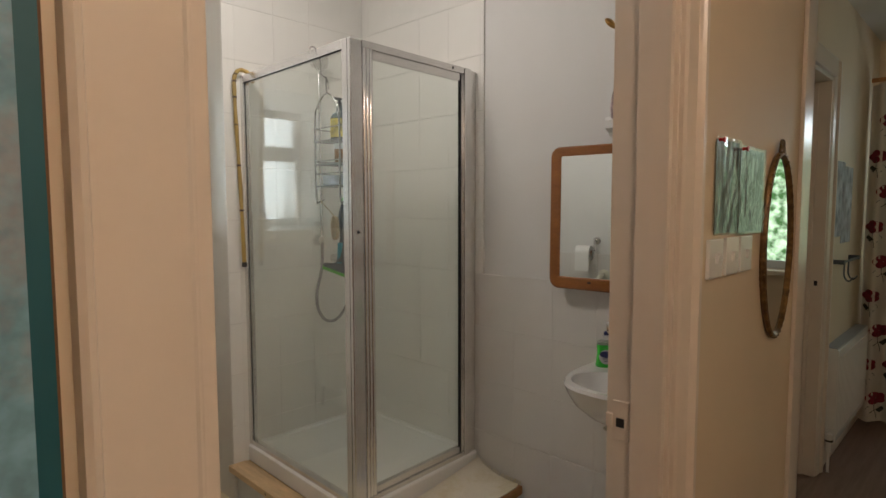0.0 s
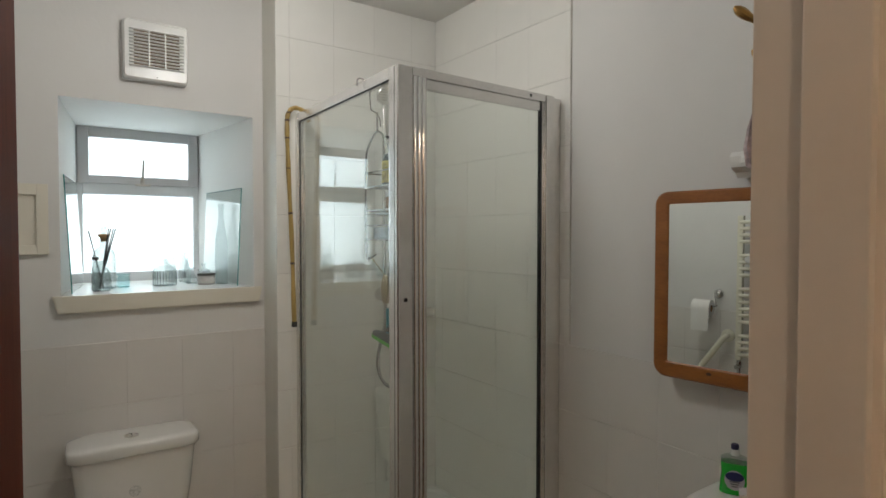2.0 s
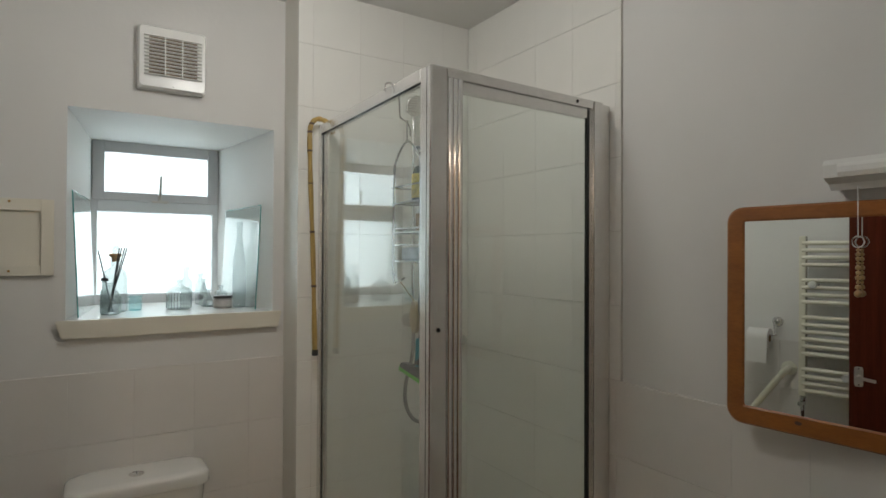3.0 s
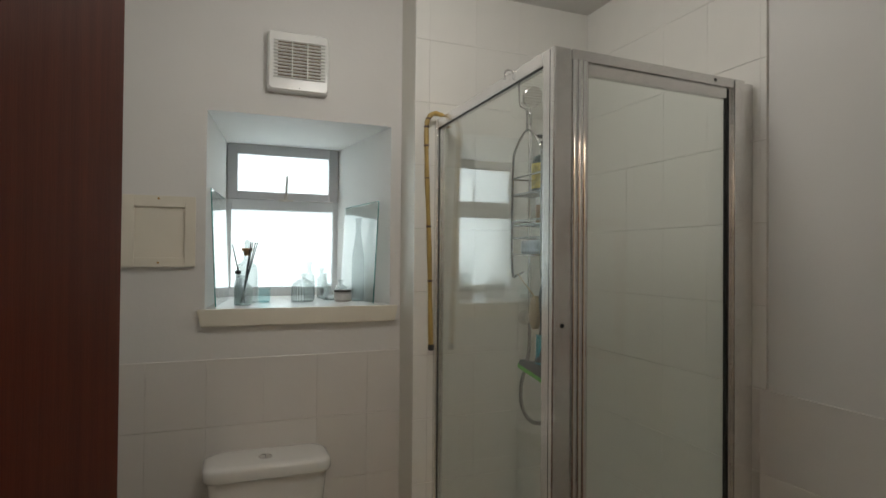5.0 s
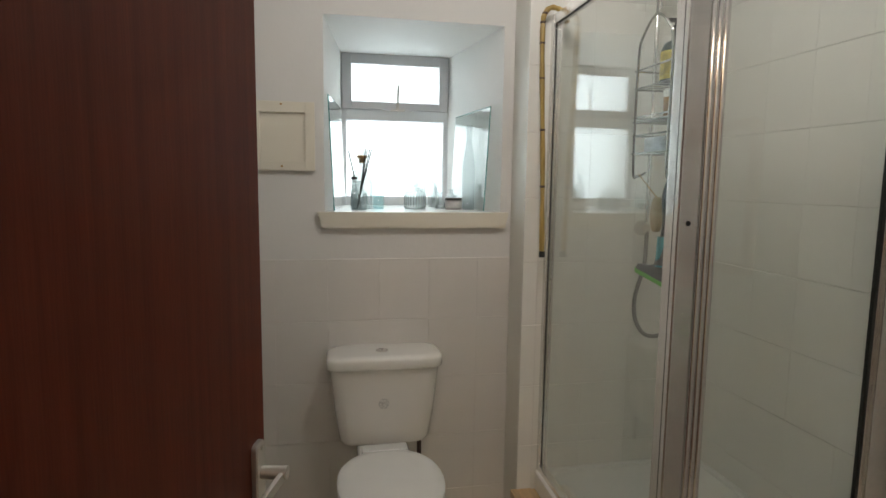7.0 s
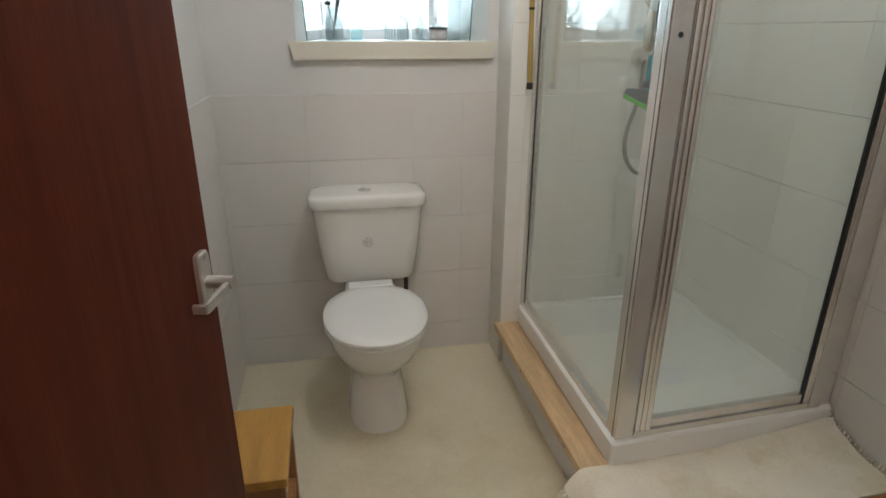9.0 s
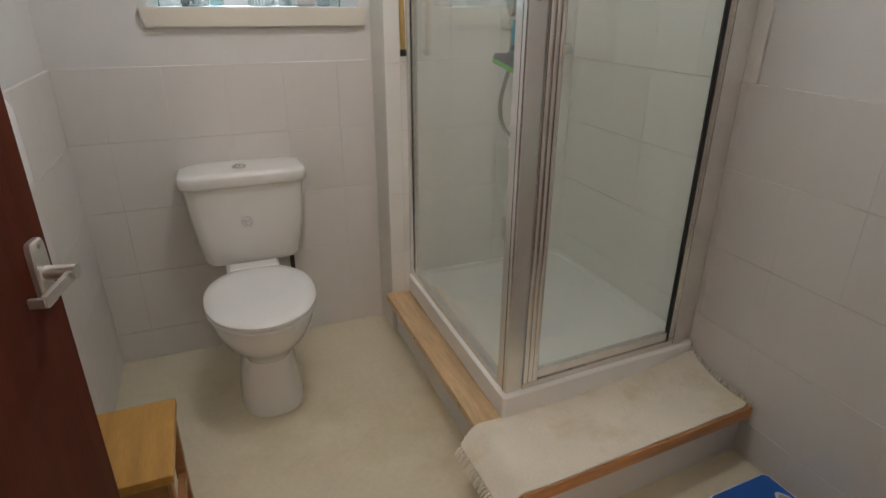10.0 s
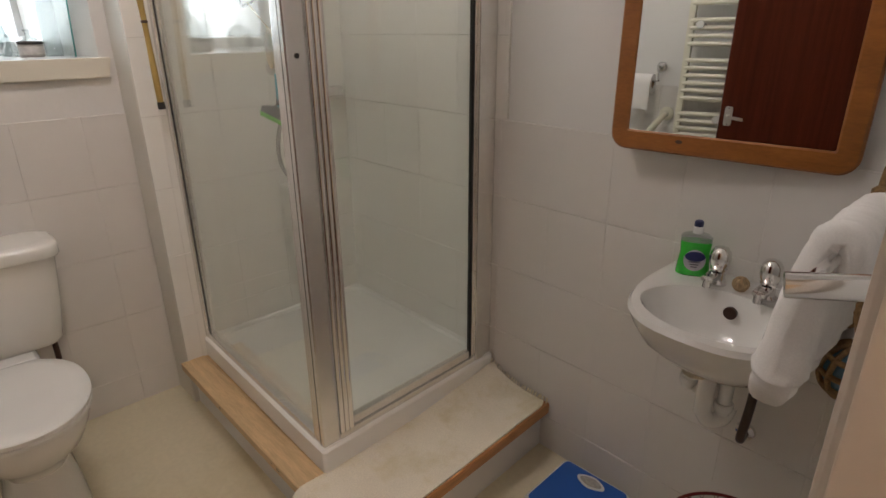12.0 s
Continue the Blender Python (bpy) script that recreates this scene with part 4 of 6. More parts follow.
b1 = bottle("corked_bottle", (1.110, 3.375), [(0.040, 0), (0.043, 0.01), (0.043, 0.13), (0.036, 0.155), (0.016, 0.172), (0.013, 0.20), (0.016, 0.205)], "tall clear glass bottle with cork stopper")
part("stopper", lathe([(0.012, 0.192), (0.014, 0.21), (0.021, 0.211), (0.021, 0.222), (0.014, 0.223)], (1.110, 3.375, SZ), n=16), CORK, b1, "cork stopper")
part("stopper_knob", lathe([(0.010, 0.222), (0.012, 0.24), (0.011, 0.252), (0.004, 0.256)], (1.110, 3.375, SZ), n=14), BOTTLE, b1, "glass stopper knob", True)
bottle("small_jar", (1.180, 3.40), [(0.023, 0), (0.025, 0.006), (0.025, 0.04), (0.022, 0.046), (0.026, 0.052), (0.026, 0.058)], "small pale blue glass jar", AQUA)
jar = bottle("lidded_jar", (1.336, 3.385), [(0.044, 0), (0.046, 0.006), (0.046, 0.062), (0.047, 0.066)], "ribbed clear glass jar with domed lid", n=32)
part("jar_lid", lathe([(0.048, 0.066), (0.048, 0.070), (0.040, 0.082), (0.022, 0.094), (0.008, 0.100), (0.006, 0.104), (0.011, 0.110), (0.011, 0.116), (0.004, 0.121)], (1.336, 3.385, SZ), n=28, cap=False), BOTTLE, jar, "domed glass lid", True)
for k in range(24):
    a = 2 * math.pi * k / 24
    part("rib", tube([(1.336 + 0.0465 * math.cos(a), 3.385 + 0.0465 * math.sin(a), SZ + 0.006), (1.336 + 0.0465 * math.cos(a), 3.385 + 0.0465 * math.sin(a), SZ + 0.06)], 0.0016, 5), BOTTLE, jar)
bottle("medicine_bottle", (1.393, 3.60), [(0.024, 0), (0.026, 0.008), (0.026, 0.10), (0.011, 0.122), (0.010, 0.150), (0.014, 0.152), (0.014, 0.166)], "old clear glass medicine bottle", square=True)
mb = bottle("flat_bottle", (1.446, 3.57), [(0.021, 0), (0.023, 0.006), (0.023, 0.09), (0.009, 0.106), (0.008, 0.125), (0.012, 0.127), (0.012, 0.138)], "old clear glass bottle with a small label", square=True)
part("paper_label", box(1.434, 3.5455, SZ + 0.022, 1.452, 3.5465, SZ + 0.045), shader("grey_print", (0.25, 0.25, 0.27), 0.6, vary=0.3, scale=120), mb, "small grey label")
bottle("ink_bottle", (1.455, 3.44), [(0.026, 0), (0.028, 0.004), (0.026, 0.016), (0.010, 0.050), (0.008, 0.062), (0.013, 0.066), (0.013, 0.072)], "small conical clear glass ink bottle")
bottle("square_bottle", (1.452, 3.52), [(0.016, 0), (0.017, 0.05), (0.008, 0.085), (0.007, 0.105), (0.010, 0.108), (0.010, 0.115)], "small clear glass bottle with long neck")
bottle("scent_bottle", (1.520, 3.50), [(0.026, 0), (0.027, 0.055), (0.020, 0.062), (0.008, 0.066), (0.008, 0.078), (0.012, 0.080), (0.012, 0.086)], "squat clear glass scent bottle", square=True)
tin = thing("candle_tin", (1.500, 3.36, SZ), "round grey tin with a pale label on the window sill", "tin")
part("can", lathe([(0.035, 0), (0.036, 0.002), (0.036, 0.038), (0.034, 0.040)], (1.500, 3.36, SZ), n=32), shader("grey_tin", (0.42, 0.40, 0.38), 0.35, metal=0.5, vary=0.1), tin, "", True)
part("lid", lathe([(0.037, 0.040), (0.037, 0.048), (0.035, 0.050)], (1.500, 3.36, SZ), n=32), shader("dark_tin_lid", (0.10, 0.095, 0.09), 0.35, metal=0.6, vary=0.1), tin)
part("label_band", lathe([(0.0364, 0.008), (0.0364, 0.034)], (1.500, 3.36, SZ), n=32, cap=False), shader("pale_label", (0.58, 0.56, 0.54), 0.6, vary=0.12, scale=70), tin, "pale grey label", True)
bottle("tall_bottle", (1.562, 3.345), [(0.024, 0), (0.026, 0.006), (0.028, 0.12), (0.027, 0.19), (0.018, 0.25), (0.012, 0.29), (0.011, 0.335), (0.014, 0.337), (0.014, 0.358)], "tall slim clear glass bottle")


def sheet(name, a, b, z1, lean, label):
    """A sheet of glass standing on the sill, leaning towards the wall."""
    (xa, ya), (xb, yb) = a, b
    n = Vector((yb - ya, -(xb - xa), 0)).normalized() * 0.004
    bm = bmesh.new()
    lo = [(xa, ya, SZ + 0.001), (xb, yb, SZ + 0.001), (xb + n.x, yb + n.y, SZ + 0.001), (xa + n.x, ya + n.y, SZ + 0.001)]
    hi = [(x + lean, y, z1) for x, y, _ in lo]
    v = [bm.verts.new(p) for p in lo + hi]
    for q in ((0, 1, 2, 3), (4, 5, 6, 7), (0, 1, 5, 4), (1, 2, 6, 5), (2, 3, 7, 6), (3, 0, 4, 7)):
        bm.faces.new([v[i] for i in q])
    t = thing(name, ((xa + xb) / 2, (ya + yb) / 2, SZ), label, "glass panel")
    part("pane", bm, CLEAR, t)
    e = bmesh.new()
    join(e, tube([(xa + n.x / 2, ya - 0.0015, SZ + 0.001), (xa + lean + n.x / 2, ya - 0.0015, z1)], 0.0022, 6))
    join(e, tube([(xa + lean + n.x / 2, ya, z1), (xb + lean + n.x / 2, yb, z1)], 0.0022, 6))
    part("edge", e, shader("green_glass_edge", (0.05, 0.22, 0.20), 0.15, vary=0.2), t, "green cut glass edge")


sheet("glass_panel", (0.990, 3.20), (1.045, 3.62), 1.705, -0.020, "sheet of clear glass leaning in the window reveal")
sheet("glass_panel", (1.590, 3.20), (1.545, 3.64), 1.685, 0.020, "sheet of clear glass leaning beside tall bottle")

# ---- bamboo cane over the enclosure ----
CANE = shader("yellow_bamboo", (0.44, 0.30, 0.09), 0.4, vary=0.25, scale=18, grain=0.2, grain_scale=60, stretch=(1, 1, 0.2))
cane = thing("bamboo_cane", (1.735, 2.905, 1.12), "yellow bamboo walking cane hooked over the shower rail", "cane")
pts = bend([(1.736, 2.905, 1.118), (1.728, 2.906, 1.45), (1.716, 2.907, 1.75), (1.712, 2.908, 1.92), (1.718, 2.909, 1.968), (1.738, 2.910, 1.992), (1.765, 2.911, 1.9925), (1.792, 2.912, 1.978), (1.806, 2.912, 1.945)], 8)
part("shaft", tube(pts, [0.0088 + 0.001 * math.sin(i * 0.9) for i in range(len(pts))], 12), CANE, cane, "", True)
for p in (pts[6], pts[11], pts[16], pts[21], pts[26], pts[33]):
    part("node", lathe([(0.0085, -0.004), (0.0105, -0.001), (0.0105, 0.001), (0.0085, 0.004)], p, n=12), DARKPIPE, cane, "dark bamboo node")
part("ferrule", lathe([(0.010, 0), (0.0115, 0.002), (0.011, 0.022)], (1.7362, 2.905, 1.112), n=14), BLACK, cane, "black rubber ferrule")

# ---- shower fittings ----
riser = thing("shower_riser", (2.15, YS, 1.21), "chrome shower riser with hand shower and silver hose", "shower")
part("rail", tube([(2.15, 2.905, 1.24), (2.15, 2.905, 2.10)], 0.008, 12), CHROME, riser, "", True)
for z in (1.30, 2.09):
    part("bracket", tube([(2.15, 2.905, z), (2.15, YS - 0.001, z)], 0.011, 12), CHROME, riser, "", True)
part("shower_head", moved(lathe([(0.012, -0.045), (0.02, -0.02), (0.040, -0.008), (0.042, 0.004), (0.038, 0.008)], (0, 0, 0), n=24), Matrix.Translation((2.13, 2.855, 2.085)) @ Matrix.Rotation(radians(115), 4, "X")), CHROME, riser, "round chrome shower head", True)
part("elbow", lathe([(0.030, 0.0), (0.030, -0.012), (0.020, -0.030), (0.018, -0.040)], (2.160, YS - 0.0005, 1.215), "y", 24), CHROME, riser, "round chrome wall outlet", True)
hp = bend([(2.166, 2.925, 1.203), (2.158, 2.918, 1.08), (2.122, 2.912, 0.95), (2.128, 2.908, 0.86), (2.175, 2.905, 0.802), (2.245, 2.90, 0.812), (2.31, 2.89, 0.92), (2.33, 2.90, 1.10)], 8)
part("hose", tube(hp, [0.0075 + 0.0006 * (i % 2) for i in range(len(hp))], 10), shader("grey_steel_hose", (0.30, 0.29, 0.28), 0.35, metal=0.5, vary=0.1, scale=40), riser, "ribbed silver hose", True)
mixer = part("mixer", tube([(2.22, 2.915, 1.12), (2.41, 2.915, 1.12)], 0.02, 18), CHROME, riser, "chrome bar mixer", True)

# ---- caddy hung from the side rail ----
WIRE = shader("steel_wire", (0.55, 0.54, 0.52), 0.25, metal=1.0, vary=0.08)
caddy = thing("shower_caddy", (1.825, 2.33, 1.41), "chrome wire shower caddy hanging from an S hook", "caddy")
part("s_hook", tube(bend([(1.742, 2.345, 1.962), (1.745, 2.345, 1.985), (1.765, 2.347, 1.988), (1.788, 2.350, 1.965), (1.792, 2.350, 1.92), (1.797, 2.353, 1.895), (1.818, 2.357, 1.886), (1.834, 2.363, 1.87), (1.838, 2.366, 1.845)]), 0.0028, 8), WIRE, caddy, "", True)
part("stem", tube([(1.822, 2.3575, 1.890), (1.822, 2.3575, 1.827)], 0.0035, 8), WIRE, caddy)
CY0, CY1, CX = 2.275, 2.440, 1.822
loop = bend([(CX + 0.04, CY1 + 0.004, 1.415), (CX + 0.015, CY1, 1.405), (CX, CY1, 1.43), (CX, CY1, 1.72), (CX, CY1 - 0.02, 1.785), (CX, (CY0 + CY1) / 2, 1.827), (CX, CY0 + 0.02, 1.785), (CX, CY0, 1.72), (CX, CY0, 1.43), (CX + 0.015, CY0, 1.405), (CX + 0.04, CY0 - 0.004, 1.415)])
part("back_frame", tube(loop, 0.0038, 8), WIRE, caddy, "", True)


def tray_wire(z, depth, rail):
    bm = bmesh.new()
    base = [(CX, CY0 - 0.012, z), (CX + depth, CY0 - 0.012, z), (CX + depth, CY1 + 0.012, z), (CX, CY1 + 0.012, z)]
    join(bm, tube(base, 0.0028, 6, closed=True))
    join(bm, tube([(x, y, z + rail) for x, y, z in base], 0.0028, 6, closed=True))
    for i in range(7):
        y = CY0 + (CY1 - CY0) * i / 6
        join(bm, tube([(CX, y, z), (CX + depth, y, z), (CX + depth, y, z + rail)], 0.0018, 5))
    part("wire_shelf", bm, WIRE, caddy)


tray_wire(1.646, 0.11, 0.050)
tray_wire(1.555, 0.11, 0.012)
tray_wire(1.467, 0.09, 0.050)
DARKTEAL = shader("dark_teal_plastic", (0.012, 0.03, 0.035), 0.3, vary=0.1)
pump = thing("shampoo_bottle", (1.87, 2.340, 1.649), "dark bottle with yellow patterned label in the caddy", "bottle")
part("body", lathe([(0.033, 0), (0.036, 0.004), (0.036, 0.085), (0.028, 0.102), (0.012, 0.110), (0.012, 0.132)], (1.87, 2.340, 1.649), n=24), DARKTEAL, pump, "", True)
part("label_band", lathe([(0.0366, 0.008), (0.0366, 0.080)], (1.87, 2.340, 1.649), n=24, cap=False), shader("yellow_leaf_label", (0.55, 0.44, 0.10), 0.5, vary=0.75, scale=38), pump, "yellow label with dark leaf shapes", True)
part("pump_head", join(lathe([(0.014, 0.130), (0.014, 0.146), (0.006, 0.148), (0.006, 0.156)], (1.87, 2.340, 1.649), n=16), box(1.845, 2.333, 1.804, 1.882, 2.347, 1.813, 0.002)), BLACK, pump, "black pump head")
pot = thing("scrub_pot", (1.87, 2.325, 1.558), "small brown pot with white lid in the caddy", "pot")
part("body", lathe([(0.028, 0), (0.031, 0.004), (0.031, 0.052)], (1.87, 2.325, 1.558), n=24), shader("amber_plastic", (0.30, 0.15, 0.05), 0.3, vary=0.12), pot, "", True)
part("lid", lathe([(0.032, 0.052), (0.032, 0.072), (0.030, 0.074)], (1.87, 2.325, 1.558), n=24), PLASTIC, pot, "white lid")
tub = thing("soap_packet", (1.86, 2.35, 1.47), "pale blue and pink soap packet in the caddy", "packet")
part("wrapper", box(1.832, 2.295, 1.470, 1.895, 2.410, 1.510, 0.010, 3), shader("blue_pink_wrapper", (0.45, 0.50, 0.58), 0.35, vary=0.4, scale=22), tub, "", True)
GREEN = shader("lime_green_rubber", (0.12, 0.55, 0.05), 0.4, vary=0.06)
GREY = shader("dark_grey_plastic", (0.07, 0.08, 0.09), 0.4, vary=0.1)
squeegee = thing("squeegee", (1.835, 2.30, 1.13), "grey and lime green shower squeegee hanging from caddy", "squeegee")
part("handle", tube(bend([(1.845, 2.288, 1.395), (1.842, 2.288, 1.33), (1.838, 2.289, 1.25), (1.836, 2.29, 1.17)]), [0.009, 0.012, 0.015, 0.017, 0.018, 0.018, 0.017, 0.015, 0.013, 0.011, 0.010, 0.010, 0.011, 0.012, 0.014, 0.016, 0.018, 0.020, 0.022], 12), GREY, squeegee, "", True)
part("grip", tube([(1.828, 2.288, 1.245), (1.827, 2.289, 1.165)], 0.011, 10), shader("turquoise_grip", (0.03, 0.30, 0.38), 0.4), squeegee, "turquoise grip")
tilt = Matrix.Translation((1.836, 2.29, 1.137)) @ Matrix.Rotation(radians(8), 4, "X") @ Matrix.Translation((-1.836, -2.29, -1.137))
bm = loft([[(1.824, y, 1.130), (1.848, y, 1.130), (1.845, y, 1.137 + h), (1.828, y, 1.137 + h)] for y, h in ((2.178, 0.006), (2.235, 0.016), (2.29, 0.045), (2.345, 0.016), (2.402, 0.006))])
part("head", moved(bm, tilt), GREY, squeegee, "dark grey blade holder")
part("blade", moved(box(1.826, 2.170, 1.116, 1.840, 2.410, 1.131, 0.002), tilt), GREEN, squeegee, "lime green rubber blade")
part("hang_loop", tube([(1.845, 2.288 + 0.012 * math.cos(k * 0.524), 1.404 + 0.014 * math.sin(k * 0.524)) for k in range(12)], 0.0025, 6, closed=True), GREEN, squeegee)
brush = thing("body_brush", (1.85, 2.36, 1.26), "pale wooden body brush hanging on a cord", "brush")
part("brush_head", loft([[(1.842 + 0.008 * dx, 2.355 + r * math.cos(a), 1.300 + 2.2 * r * math.sin(a)) for a in (2 * math.pi * k / 20 for k in range(20))] for dx, r in ((0, 0.019), (0.3, 0.022), (2.0, 0.022), (2.4, 0.018))]), shader("pale_beech", (0.45, 0.36, 0.24), 0.5, vary=0.12), brush, "", True)
part("cord", tube([(1.85, 2.355, 1.345), (1.835, 2.43, 1.41)], 0.0015, 5), CANE, brush)

# ---- soap bottle, pumice ball on the basin ----
soap = thing("hand_soap", (2.405, 1.46, 0.80), "clear green liquid hand soap bottle with dark blue pump", "soap bottle")
SOAPGREEN = shader("green_liquid_soap", (0.03, 0.50, 0.04), 0.12, vary=0.05, coat=0.5)
sr = lambda z, w, t: [(2.408 + x, 1.460 + y, 0.80 + z) for x, y, _ in oval(0, 0, 0, t, w, 32, 3.2)]
MSO = Matrix.Translation((2.408, 1.460, 0)) @ Matrix.Rotation(radians(28), 4, "Z") @ Matrix.Translation((-2.408, -1.460, 0))
part("body", moved(loft([sr(0.0, 0.034, 0.020), sr(0.003, 0.037, 0.023), sr(0.03, 0.035, 0.022), sr(0.055, 0.032, 0.021), sr(0.075, 0.034, 0.021), sr(0.082, 0.034, 0.021)]), MSO), SOAPGREEN, soap, "", True)
part("shoulder", moved(loft([sr(0.0825, 0.034, 0.021), sr(0.092, 0.034, 0.021), sr(0.098, 0.026, 0.018), sr(0.101, 0.012, 0.012)]), MSO), BOTTLE, soap, "empty clear shoulder", True)
part("neck", lathe([(0.011, 0.100), (0.011, 0.116), (0.009, 0.117)], (2.408, 1.460, 0.80), n=16), PLASTIC, soap, "white collar")
part("pump_cap", lathe([(0.0095, 0.117), (0.010, 0.119), (0.010, 0.128), (0.007, 0.131)], (2.408, 1.460, 0.80), n=16), shader("navy_plastic", (0.012, 0.014, 0.06), 0.3), soap, "dark blue cap")
lab = lambda g, d: [(2.408 - 0.0225 - d, 1.460 + (0.024 + g) * math.cos(a), 0.840 + (0.026 + g) * math.sin(a)) for a in (2 * math.pi * k / 28 for k in range(28))]
lb = part("label_plate", moved(loft([lab(0, 0), lab(0, 0.001)]), MSO), shader("silver_label", (0.55, 0.56, 0.58), 0.35, vary=0.1), soap, "oval silver label")
part("label_oval", moved(loft([[(x, y * 1.0, 0.850 + (z - 0.840) * 0.5) for x, y, z in lab(-0.002, dd)] for dd in (0.001, 0.0018)]), MSO), shader("navy_print", (0.01, 0.02, 0.10), 0.35), lb, "dark blue oval mark")
for k, (w, z) in enumerate(((0.026, 0.835), (0.020, 0.829), (0.014, 0.823))):
    part("print_bar", moved(box(2.408 - 0.0244, 1.460 - w / 2, z, 2.408 - 0.0236, 1.460 + w / 2, z + 0.0025), MSO), GREY, lb)
pball = thing("pumice_ball", (2.395, 1.343, 0.80), "small pale woven wicker ball between the taps", "ball")
bm = lathe([(0.002, -0.015), (0.009, -0.013), (0.0145, -0.006), (0.016, 0), (0.0145, 0.006), (0.009, 0.013), (0.002, 0.015)], (2.39, 1.342, 0.815), n=18)
for q in range(5):
    join(bm, tube([(2.39 + 0.0165 * math.cos(t) * math.cos(q * 0.63), 1.342 + 0.0165 * math.cos(t) * math.sin(q * 0.63), 0.815 + 0.0165 * math.sin(t)) for t in (2 * math.pi * k / 18 for k in range(18))], 0.0018, 5, closed=True))
part("weave", bm, shader("dry_wicker", (0.42, 0.30, 0.17), 0.7, vary=0.35, scale=120), pball)

# ---- towel rail on the door wall, and hand towel ----
rail = thing("towel_rail", (1.9, YD, 1.09), "chrome towel rail with thick round bracket ends", "towel rail")
for x in (1.745, 2.24):
    part("post", tube([(x + 0.045, YD + 0.004, 1.116), (x, 1.098, 1.100)], 0.0138, 28), CHROME, rail, "thick chrome bracket", True)
part("bar", tube([(1.752, 1.080, 1.105), (2.247, 1.080, 1.105)], 0.0075, 12), CHROME, rail, "", True)
TOWEL = shader("white_terry", (0.82, 0.80, 0.77), 0.95, vary=0.03, scale=20, grain=0.05, grain_scale=420, bump=0.35)
towel = thing("hand_towel", (1.93, YD + 0.12, 0.9), "thick white terry hand towel folded over the rail", "towel")
mid = bend([(0, 1.108, 0.950), (0, 1.107, 0.975), (0, 1.104, 1.015), (0, 1.100, 1.055), (0, 1.096, 1.095), (0, 1.090, 1.118), (0, 1.078, 1.126), (0, 1.066, 1.116), (0, 1.061, 1.090), (0, 1.060, 1.062)], 5)


def towel_ring(x, slim, u):
    """One slice across the folded towel, thick at the hanging end."""
    front, back = [], []
    m = len(mid) - 1
    for k, p in enumerate(mid):
        q = (mid[min(k + 1, m)] - mid[max(k - 1, 0)]).normalized()
        s = k / m
        h = slim * (0.029 - 0.015 * s) * min(1.0, 0.86 + 3 * s, 0.5 + 6 * (1 - s)) * (1 + 0.14 * noise.noise((u * 4, s * 7, 3.0)))
        sway = 0.007 * noise.noise((u * 5, s * 5, 9.0)) * (1 - s)
        xx = x - 0.27 * max(0.0, 1.09 - p.z) * (1 - u) * (1 - s) + 0.006 * noise.noise((s * 9, u * 2, 5.0))
        for side, out in ((1, front), (-1, back)):
            f = 0.0022 * noise.noise((u * 26, s * 34, 7.0 * side))
            out.append((xx, p.y + side * q.z * (h + f) + sway, p.z - side * q.y * (h + f)))
    return front + back[::-1]


rings = []
for i in range(57):
    u = i / 56
    e = min(1.0, math.sqrt(max(0.02, 1 - (1 - min(u, 1 - u) * 14) ** 2)) if min(u, 1 - u) * 14 < 1 else 1.0)
    rings.append(towel_ring(1.842 + 0.205 * u, e, u))
part("terry", loft(rings), TOWEL, towel, "", 100)
hem = []
for k in range(29):
    u = k / 28
    x = 1.814 + 0.224 * u
    y = 1.108 + 0.005 * noise.noise((u * 5, 0.0, 9.0))
    hem.append([(x + 0.002 * math.cos(t * 2), y + 0.0225 * math.copysign(abs(math.cos(t)) ** 0.6, math.cos(t)), 0.938 + 0.022 * math.copysign(abs(math.sin(t)) ** 0.7, math.sin(t)) + 0.002 * math.sin(u * 19)) for t in (2 * math.pi * q / 16 for q in range(16))])
part("hem", loft(hem), TOWEL, towel, "flat woven hem", 100)

# ---- rope-netted glass float ----
ROPE = shader("brown_rope", (0.23, 0.14, 0.06), 0.9, vary=0.35, scale=120, bump=0.8, grain_scale=300)
flo = thing("rope_netted_float", (2.43, 1.14, 0.70), "blue glass fishing float in brown rope net", "ornament")
fc = Vector((2.392, 1.105, 0.70))
part("float", lathe([(0.004, -0.058), (0.035, -0.048), (0.054, -0.02), (0.058, 0), (0.054, 0.02), (0.035, 0.048), (0.004, 0.058)], fc, n=24), shader("blue_grey_glass", (0.10, 0.20, 0.27), 0.08, vary=0.2, coat=0.5), flo, "blue-grey glass float", True)
for q in range(6):
    a0 = q * math.pi / 6
    part("net_strand", tube([(fc.x + 0.061 * math.cos(t) * math.cos(a0), fc.y + 0.061 * math.cos(t) * math.sin(a0), fc.z + 0.061 * math.sin(t)) for t in (2 * math.pi * k / 28 for k in range(28))], 0.006, 7, closed=True), ROPE, flo, "", True)
for zz in (-0.032, 0.0, 0.032):
    r = math.sqrt(0.061 ** 2 - zz ** 2)
    part("net_strand", tube([(fc.x + r * math.cos(t), fc.y + r * math.sin(t), fc.z + zz) for t in (2 * math.pi * k / 28 for k in range(28))], 0.006, 7, closed=True), ROPE, flo, "", True)
rp = bend([(2.392, 1.105, 0.76), (2.40, 1.137, 0.88), (2.405, 1.14, 1.0), (2.41, 1.14, 1.09), (2.455, 1.14, 1.12)])
part("hanging_rope", tube(rp, 0.010, 8), ROPE, flo, "", True)
for z in (0.80, 0.99, 1.03, 1.06):
    part("knot", lathe([(0.010, -0.014), (0.019, -0.006), (0.019, 0.006), (0.010, 0.014)], (2.403, 1.139, z), n=12), ROPE, flo, "", True)

